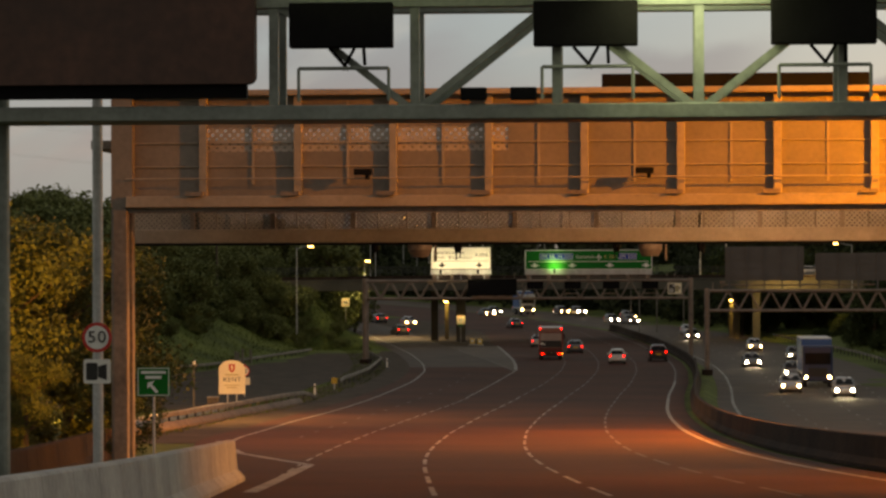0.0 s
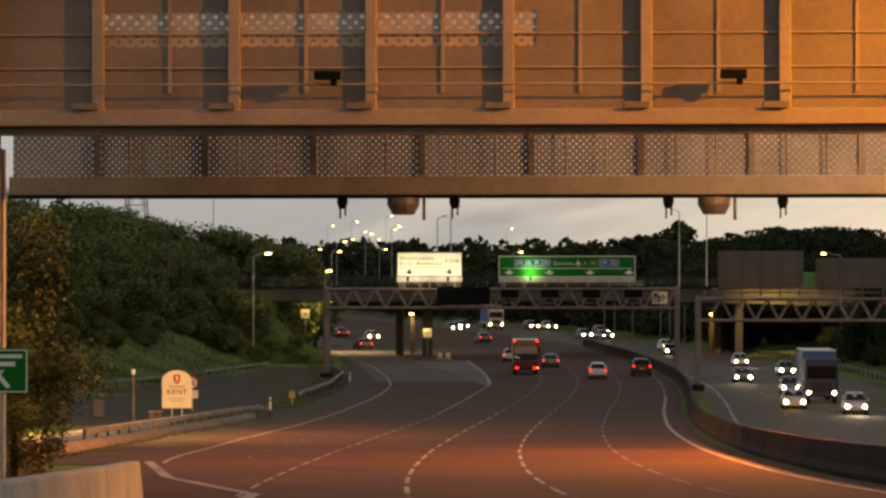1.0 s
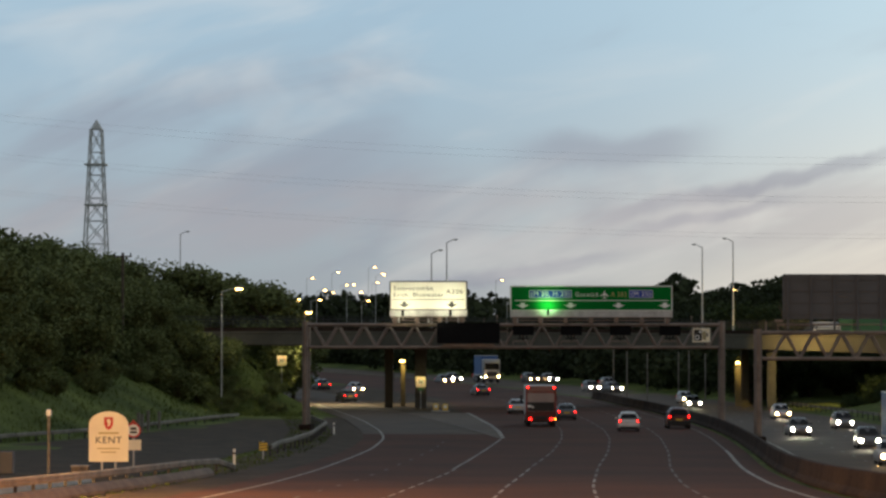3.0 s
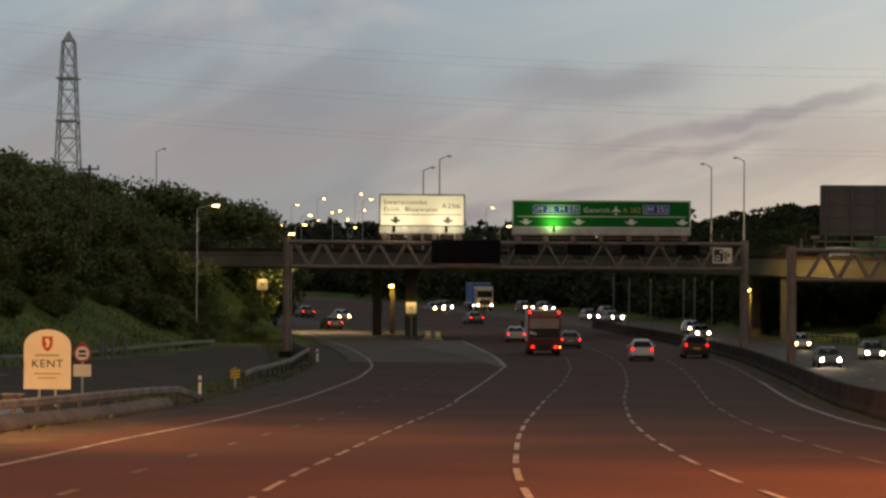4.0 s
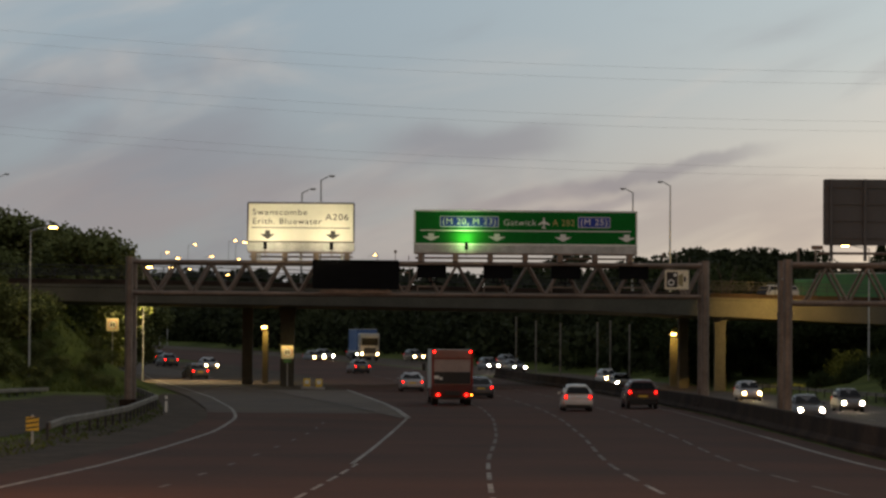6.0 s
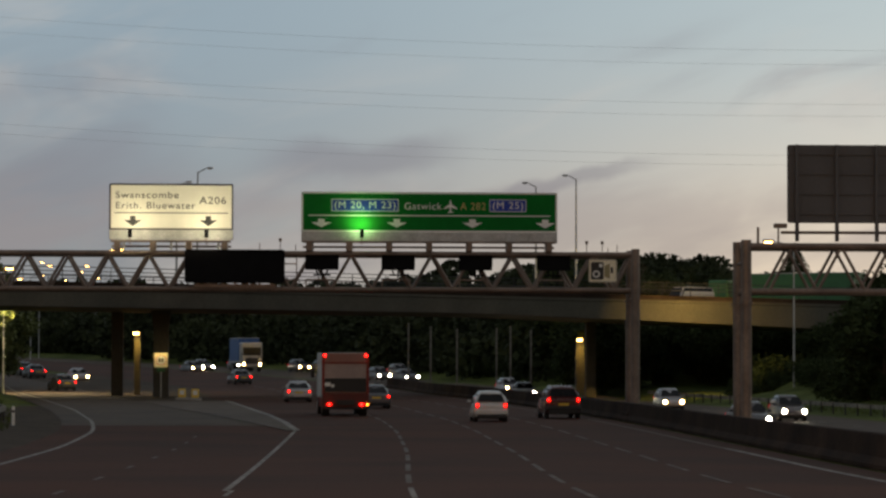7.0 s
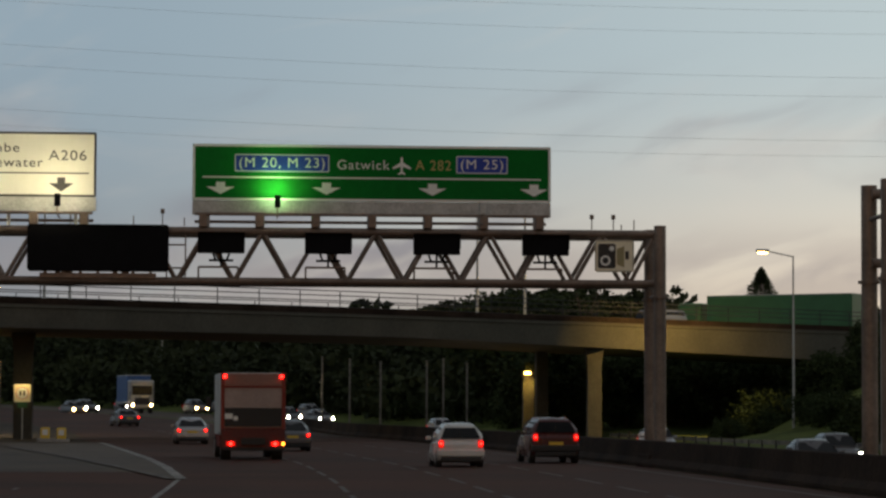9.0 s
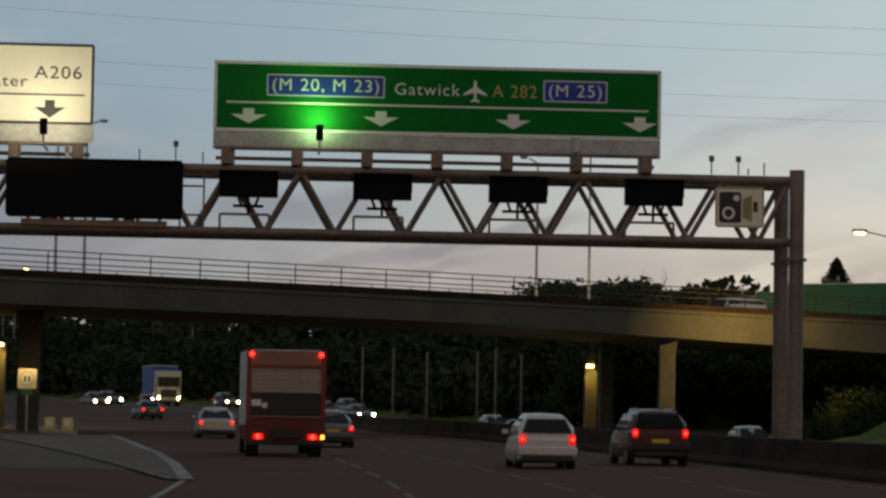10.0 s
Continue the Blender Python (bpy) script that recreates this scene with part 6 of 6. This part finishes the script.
# ---- trees and bushes ----
def tree_mesh(seed, h, spread, leaves, leaf, low=0.15):
    rg = random.Random(seed)
    t = bmesh.new()
    tube(t, (0, 0, -0.4), (0.1, 0, h * 0.45), h * 0.022 + 0.05, h * 0.013 + 0.03, seg=8)
    tube(t, (0.1, 0, h * 0.45), (0.2, 0.1, h * 0.85), h * 0.013 + 0.03, 0.03, seg=6)
    tips = []
    for k in range(11):
        a, z = rg.uniform(0, 6.28), h * rg.uniform(max(low, 0.2), 0.75)
        ln = spread * rg.uniform(0.55, 1.0) * (1.1 - abs(z / h - 0.45))
        tip = (math.cos(a) * ln, math.sin(a) * ln, z + h * rg.uniform(0.08, 0.22))
        tube(t, (0.1, 0, z), tip, h * 0.006 + 0.03, 0.015, seg=5)
        tips.append(tip)
    clumps = [(0.15, 0.05, h * 0.9, spread * 0.38)] + [(*p, spread * rg.uniform(0.28, 0.5)) for p in tips]
    for k in range(16):
        a, z = rg.uniform(0, 6.28), h * rg.uniform(low, 0.92)
        q = spread * 0.75 * math.sqrt(max(0.05, 1 - ((z / h - 0.5) / 0.52) ** 2)) * rg.uniform(0.3, 1)
        clumps.append((math.cos(a) * q, math.sin(a) * q, z, spread * rg.uniform(0.22, 0.42)))
    vs, fs = [], []
    for k in range(leaves):
        cx, cy, cz, r = clumps[rg.randrange(len(clumps))]
        d = Vector((rg.gauss(0, 1), rg.gauss(0, 1), rg.gauss(0, 0.8)))
        d = d.normalized() * r * rg.uniform(0.35, 1.08)
        p = Vector((cx, cy, cz)) + d
        if p.z < 0.1:
            continue
        u = Vector((rg.gauss(0, 1), rg.gauss(0, 1), rg.gauss(0, 0.6))).normalized()
        w = u.cross(Vector((rg.gauss(0, 1), rg.gauss(0, 1), rg.gauss(0, 1)))).normalized()
        s = leaf * rg.uniform(0.6, 1.4)
        i = len(vs)
        vs += [p - u * s, p + w * s * 0.55, p + u * s, p - w * s * 0.55]
        fs.append((i, i + 1, i + 2, i + 3))
    me = bpy.data.meshes.new("crown")
    me.from_pydata([tuple(v) for v in vs], [], fs)
    return t, me


def tree_kind(name, seed, h, spread, leaves, leaf, material, label, low=0.15):
    root = thing(name, pose(0, -400, 0), label, "tree" if name == "tree" else "bush")
    t, me = tree_mesh(seed, h, spread, leaves, leaf, low)
    part("trunk", t, M_BARK, root)
    me.materials.append(material)
    o = new("crown", me)
    o.parent = root
    return root


def conifer_kind(seed, h, spread, leaves, leaf, material, label):
    root = thing("tree", pose(0, -400, 0), label, "tree")
    rg = random.Random(seed)
    part("trunk", tubes(((0, 0, 0), (0, 0, h * 0.9)), r=0.12, seg=8), M_BARK, root)
    vs, fs = [], []
    for k in range(leaves):
        f = rg.random() ** 1.5
        tier = 0.88 + 0.12 * math.cos(f * 40.0 + 1.3 * math.sin(k) + rg.uniform(-1.5, 1.5))
        a, rad = rg.uniform(0, 2 * math.pi), spread * (1 - f) ** 0.8 * tier * rg.uniform(0.3, 1.05)
        p = Vector((math.cos(a) * rad, math.sin(a) * rad, 0.4 + f * (h - 0.4)))
        u = Vector((math.cos(a), math.sin(a), rg.uniform(-0.6, 0.2))).normalized()
        w = u.cross(Vector((rg.gauss(0, 1), rg.gauss(0, 1), rg.gauss(0, 1)))).normalized()
        n = leaf * rg.uniform(0.6, 1.4)
        i = len(vs)
        vs += [p - u * n, p + w * n * 0.4, p + u * n, p - w * n * 0.4]
        fs.append((i, i + 1, i + 2, i + 3))
    me = bpy.data.meshes.new("crown")
    me.from_pydata([tuple(v) for v in vs], [], fs)
    me.materials.append(material)
    o = new("crown", me)
    o.parent = root
    return root


KINDS = [tree_kind("tree", 1, 9.0, 3.6, 9500, 0.21, M_LEAF, "dark broadleaf tree on the roadside bank"),
         tree_kind("tree", 2, 7.5, 3.4, 9000, 0.20, M_LEAF, "dark broadleaf tree on the roadside bank"),
         tree_kind("tree", 3, 10.5, 3.4, 9500, 0.21, M_LEAF, "tall dark broadleaf tree above the bank"),
         tree_kind("bush", 4, 3.4, 2.6, 5600, 0.16, M_LEAF, "dense scrubby bush on the grassy bank", 0.03),
         tree_kind("tree", 5, 7.0, 2.6, 17000, 0.075, M_LEAF_PALE, "leafy tree lit orange by sodium lamps", 0.05),
         conifer_kind(6, 9.2, 4.4, 9500, 0.17, M_LEAF_SHADE, "narrow dark conifer standing behind the bridge"),
         tree_kind("tree", 7, 9.0, 3.6, 9500, 0.20, M_LEAF_SHADE, "broadleaf tree beyond the oncoming road, shade in its leaf colour"),
         tree_kind("tree", 8, 7.5, 3.4, 9000, 0.19, M_LEAF_SHADE, "broadleaf tree beyond the oncoming road, shade in its leaf colour"),
         tree_kind("tree", 9, 10.5, 3.4, 9500, 0.20, M_LEAF_SHADE, "tall broadleaf tree beyond the oncoming road, shade in its leaf colour"),
         tree_kind("bush", 10, 3.4, 2.6, 5600, 0.15, M_LEAF_SHADE, "dense bush beside the oncoming road, shade in its leaf colour", 0.03)]
used = set()


def plant(kind, x, y, s=1.0, dz=0.0, group=""):
    if x > -10 and by(x) - 5 < y < by(x) + 23:
        return
    rg = random.Random(int(x * 37 + y * 11))
    m = pose(x, y, gz(x, y) + dz, 0, 0, rg.uniform(0, 360)) @ Matrix.Scale(s, 4)
    if kind in used:
        base = KINDS[kind]
        o = copy_thing(base, Matrix.Identity(4))
        o.matrix_world = m
    else:
        used.add(kind)
        o = KINDS[kind]
        o.matrix_world = m
    if group:
        o["group"] = group


rg = random.Random(21)
for k in range(64):
    y = 214 + k * 3.7 + rg.uniform(-3, 3)
    x = toe(y) - rg.uniform(12.5, 30)
    kind, size = rg.choice((0, 1, 2)), rg.uniform(0.85, 1.15)
    # the wood's canopy keeps a nearly even height, rising away from the road
    limit = (15.0 - 0.2 * (x + 53) + 0.25 * max(0, -55 - x) + 0.005 * (y - 330) - gz(x, y)) / ((9.0, 7.5, 10.5)[kind] * 1.06)
    size = min(limit * (1.02 - 0.13 * abs(math.sin(k * 1.9))), 1.4) if y > 285 else min(size, limit)
    plant(kind, x, y, size, -0.2, "trees on the bank")
for k in range(52):
    y = 205 + k * 2.9 + rg.uniform(-2, 2)
    plant(rg.choice((3, 3, 3, 1)), toe(y) - rg.uniform(7.5, 13.5), y, rg.uniform(0.4, 0.75), -0.2, "bushes on the bank")
for k in range(16):
    y = 350 + k * 5.6 + rg.uniform(-2, 2)
    plant(rg.choice((3, 3, 1)), toe(y) - rg.uniform(8, 12), y, rg.uniform(0.5, 0.85), -0.2, "bushes on the bank")
for k in range(16):
    y = 160 + k * 4.0
    plant(rg.choice((0, 1, 3)), toe(y) - rg.uniform(2, 16), y, rg.uniform(0.7, 1.0), -0.2, "trees on the bank")
for k in range(20):
    y = 388 + k * 3.6 + rg.uniform(-2, 2)
    plant(rg.choice((0, 1, 2)), left_edge(y) - rg.uniform(5, 15), y, rg.uniform(0.95, 1.2), -0.2, "trees beside the exit road")
for x, y, s in ((-17.3, 90, 1.0), (-17.2, 94.5, 1.0), (-18.4, 87, 1.05), (-16.0, 92, 0.6), (-18.6, 86, 0.95), (-21.4, 90, 1.1), (-18.3, 95, 0.9), (-24.5, 95, 1.05), (-27.5, 92, 1.1), (-22.0, 84, 0.7), (-17.2, 83, 0.45), (-16.0, 89, 0.5), (-19.6, 80, 0.5), (-30, 99, 1.1)):
    plant(4, x, y, s, 0.0, "trees by the ramp")
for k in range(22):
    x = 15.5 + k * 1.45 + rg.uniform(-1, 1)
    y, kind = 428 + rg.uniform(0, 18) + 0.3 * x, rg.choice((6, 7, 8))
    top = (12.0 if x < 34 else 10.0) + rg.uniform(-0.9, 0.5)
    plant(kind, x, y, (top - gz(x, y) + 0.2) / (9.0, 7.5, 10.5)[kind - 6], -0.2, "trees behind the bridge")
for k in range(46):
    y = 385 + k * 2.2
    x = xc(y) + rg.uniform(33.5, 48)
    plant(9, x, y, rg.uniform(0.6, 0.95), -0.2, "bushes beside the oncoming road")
for x, y, top in ((-49.5, 408, 16.8), (-46.5, 412, 16.0), (-44.0, 409, 15.0), (-41.8, 413, 13.6), (-40.0, 410, 12.4), (-38.0, 414, 11.2)):
    plant(2, x - 0.6, y, (top - gz(x, y) + 0.2) / 11.1, -0.2, "trees beside the exit road")
for x, y, kind, s in ((-45.2, 336, 1, 0.62), (-47.6, 338, 0, 0.7), (-49.2, 334, 1, 0.8), (-46.5, 330, 3, 0.8), (-44.0, 338, 3, 0.75), (-43.0, 342, 3, 0.9), (-39.6, 341.5, 3, 0.95), (-41.4, 340, 1, 0.55), (-43.6, 340, 0, 0.5), (-45.5, 341, 1, 0.65), (-38.4, 343.2, 3, 0.7), (-41.8, 334, 3, 0.8), (-40.5, 337, 3, 0.6), (-44.5, 333, 3, 0.9)):
    plant(kind, x, y, s, -0.2, "trees on the bank")
for k in range(22):
    y = rg.uniform(337, 350)
    plant(3, left_edge(y) - 3.8 - 9.0 * rg.random() ** 0.6, y, rg.uniform(0.16, 0.38), -0.1, "bushes on the bank")
plant(5, 44.1, 470, 1.05, -0.2, "trees behind the bridge")
# added dark crowns hide the hill and stand for shade below the deck
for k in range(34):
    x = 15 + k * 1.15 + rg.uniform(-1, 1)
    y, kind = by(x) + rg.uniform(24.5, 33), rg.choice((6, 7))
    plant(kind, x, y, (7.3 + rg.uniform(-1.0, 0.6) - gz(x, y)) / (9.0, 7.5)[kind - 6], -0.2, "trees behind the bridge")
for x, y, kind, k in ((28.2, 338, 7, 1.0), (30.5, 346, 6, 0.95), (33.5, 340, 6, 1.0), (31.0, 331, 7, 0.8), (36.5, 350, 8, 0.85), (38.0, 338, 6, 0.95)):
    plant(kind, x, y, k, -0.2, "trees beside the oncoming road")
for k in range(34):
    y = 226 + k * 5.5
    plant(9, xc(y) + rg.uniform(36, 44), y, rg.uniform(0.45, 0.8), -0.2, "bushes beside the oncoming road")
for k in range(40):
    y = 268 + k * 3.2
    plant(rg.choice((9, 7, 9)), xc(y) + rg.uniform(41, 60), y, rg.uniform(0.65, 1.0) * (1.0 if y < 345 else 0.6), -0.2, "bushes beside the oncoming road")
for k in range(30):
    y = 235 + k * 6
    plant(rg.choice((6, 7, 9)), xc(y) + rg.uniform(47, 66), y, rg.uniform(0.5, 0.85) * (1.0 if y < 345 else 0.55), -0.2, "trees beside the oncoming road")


def grass_tufts():
    """Long grass on the verge and the foot of the bank."""
    rg = random.Random(5)
    vs, fs = [], []
    for k in range(30000):
        y = rg.uniform(112, 345)
        if k % 5 < 1:
            x = left_edge(y) - rg.uniform(3.7, 6.9)
        elif k % 10 == 9:
            y = rg.uniform(334, 352)
            x = left_edge(y) - rg.uniform(3.5, 15)
        elif k % 5 == 1:
            x = xc(y) + rg.uniform(33.8, 46)
        else:
            x = toe(y) - abs(rg.gauss(0, 5.5))
        z = gz(x, y) - 0.08
        h, w, a = rg.uniform(0.12, 0.5) if k % 5 > 0 else rg.uniform(0.06, 0.2), rg.uniform(0.03, 0.09), rg.uniform(0, 3.14)
        dx, dy, lx, ly = w * math.cos(a), w * math.sin(a), rg.gauss(0, 0.12), rg.gauss(0, 0.12)
        i = len(vs)
        vs += [(x - dx, y - dy, z), (x + dx, y + dy, z), (x + lx, y + ly, z + h)]
        fs.append((i, i + 1, i + 2))
    me = bpy.data.meshes.new("long_grass")
    me.from_pydata(vs, [], fs)
    me.materials.append(M_GRASS_GROUND)
    tagged(new("long_grass", me), "tufts of long grass on the verge and bank", "grass", kind="stuff")


grass_tufts()


def bare_tree(x, y, h):
    """A leafless tree, forking twice into thin twigs."""
    rg = random.Random(31)
    t = thing("tree", pose(x, y, gz(x, y)), "leafless tree with thin bare branches behind the bridge", "tree")
    bm = bmesh.new()
    tube(bm, (0, 0, -0.3), (0.1, 0, h * 0.62), 0.16, 0.09, seg=8)
    part("trunk", bm, M_BARK, t)
    for k in range(9):
        a, z = k * 2.4, h * (0.45 + 0.022 * k)
        tip = Vector((math.cos(a) * 1.5, math.sin(a) * 1.2, z + h * rg.uniform(0.12, 0.26)))
        bm = bmesh.new()
        tube(bm, (0.08, 0, z), tip, 0.06, 0.03, seg=5)
        for j in range(5):
            f = 0.4 + 0.15 * j
            b = Vector((0.08, 0, z)).lerp(tip, f)
            tube(bm, b, b + Vector((rg.gauss(0, 0.4), rg.gauss(0, 0.4), rg.uniform(0.3, 0.9))), 0.03, 0.012, seg=4)
        part("branch", bm, M_BARK, t)


bare_tree(21.5, 430.0, 14.0 - gz(21.5, 430.0))


def far_wood():
    """Joined distant woodland beyond the bridge."""
    rg = random.Random(8)
    vs, fs = [], []
    for k in range(1534):
        x = rg.uniform(-260, 330)
        y = rg.uniform(735, 880)
        hh = rg.uniform(10.5, 13) if x < 25 else rg.uniform(2.5, 4.5)
        if k < 200:
            x, y = rg.choice((-1, 1)) * rg.uniform(70, 160), rg.uniform(470, 720)
            if x < 0:
                x -= 30
            else:
                hh *= 0.45 if hh > 8 else 1.0
        elif k >= 1500:
            x, y, hh = rg.uniform(-36, -10), rg.uniform(560, 585), rg.uniform(8.2, 9.6)
        elif k >= 1280:
            x, y = rg.uniform(14, 60), rg.uniform(600, 700)
            hh = rg.uniform(6.2, 9.2)
        elif k < 560:
            y = rg.uniform(440, 720)
            x = xc(y) + rg.uniform(35, 62)
            hh = rg.uniform(4, 7)
        zz = gz(x, y) - 0.4
        near = 200 <= k < 560 or k >= 1280
        for j in range(260 if near else 84):
            a, z = rg.uniform(0, 6.28), rg.uniform(0.05, 1)
            q = 3.8 * math.sqrt(max(0.03, 1 - (2 * z - 1) ** 2)) * rg.uniform(0.6, 1.05)
            p = Vector((x + math.cos(a) * q, y + math.sin(a) * q, zz + z * hh))
            u = Vector((rg.gauss(0, 1), rg.gauss(0, 1), rg.gauss(0, 1))).normalized()
            w = u.cross(Vector((rg.gauss(0, 1), rg.gauss(0, 1), rg.gauss(0, 1)))).normalized()
            s = rg.uniform(0.25, 0.6) if near else rg.uniform(0.7, 1.6)
            i = len(vs)
            vs += [p - u * s, p + w * s * 0.7, p + u * s, p - w * s * 0.7]
            fs.append((i, i + 1, i + 2, i + 3))
    me = bpy.data.meshes.new("far_wood")
    me.from_pydata([tuple(v) for v in vs], [], fs)
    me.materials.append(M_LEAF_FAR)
    tagged(new("far_wood", me), "dark distant woodland beyond the bridge", "woodland", kind="stuff")


far_wood()


def tower(x, y, w, h):
    """A distant block of flats, a dark shape above the trees."""
    t = thing("apartment_block", pose(x, y, 0.0), "distant dark grey block of flats above the trees", "building")
    part("wall", B((0, 0, h / 2, w, 9, h)), M_SIGN_BACK, t)
    part("roof", B((0, 0, h + 0.15, w + 0.4, 9.4, 0.3), (w * 0.2, 0, h + 0.8, 1.6, 2, 1.2)), M_SIGN_BACK, t)
    for k in range(3):
        for j in range(3):
            part("window", B((-w * 0.3 + k * w * 0.3, -4.52, h - 1.6 - 2.8 * j, w * 0.16, 0.06, 1.3)), M_GLASS_DARK, t)


tower(-60.5, 800, 4.2, 19.2)
tower(-54.0, 806, 5.2, 19.8)

# sodium lamps over the ramp and the exit, on tall columns
# the left column is added out of view to brighten county sign and verge
for x, y, h, side, power, colour, aim in ((14.4, 60.6, 11.0, -1, 7000, (1.0, 0.34, 0.010), (9, 68, 12.0)), (-35.5, 150.0, 12.0, 1, 12000, (1.0, 0.52, 0.18), (-27, 156, 1)), (23.5, 122.0, 13.0, -1, 33000, (1.0, 0.32, 0.045), (4, 121, 2))):
    street_lamp(x, y, h, 1.6, True, "tall steel street lamp with a lit sodium lantern over the road", 0.1, side)
    lamp("sodium_light", "AREA", look((x + side * 1.85, y - 0.1, gz(x, y) + h + 0.08), aim), power, colour, 0.5, 180 if y < 100 else 136)
lamp("sodium_light", "SPOT", look((-25.0, 68.0, 11.9), (-20.5, 90, 7.0)), 29000, (1.0, 0.44, 0.08), 0.15).data.spot_size = radians(47)
street_lamp(-26.6, 68.2, 8.0, 1.2, True, "tall steel street lamp with a lit sodium lantern over the road", 0.1)
for x, y, h, side, power in ((28.6, 376.5, 11.25, -1, 1050), (-38.4, 339.0, 11.65 - bank(-38.4, 339.0), 1, 130), (-34.8, 387.0, 10.0, 1, 2200)):
    lamp("sodium_light", "AREA", look((x + side * 1.95, y - 0.1, gz(x, y) + h + 0.08), (x + side * 4, y, gz(x, y)) if side > 0 else (22, 390, 6.5)), power, (1.0, 0.66, 0.20) if side < 0 else (1.0, 0.80, 0.42), 0.5, 150 if side > 0 else 76)
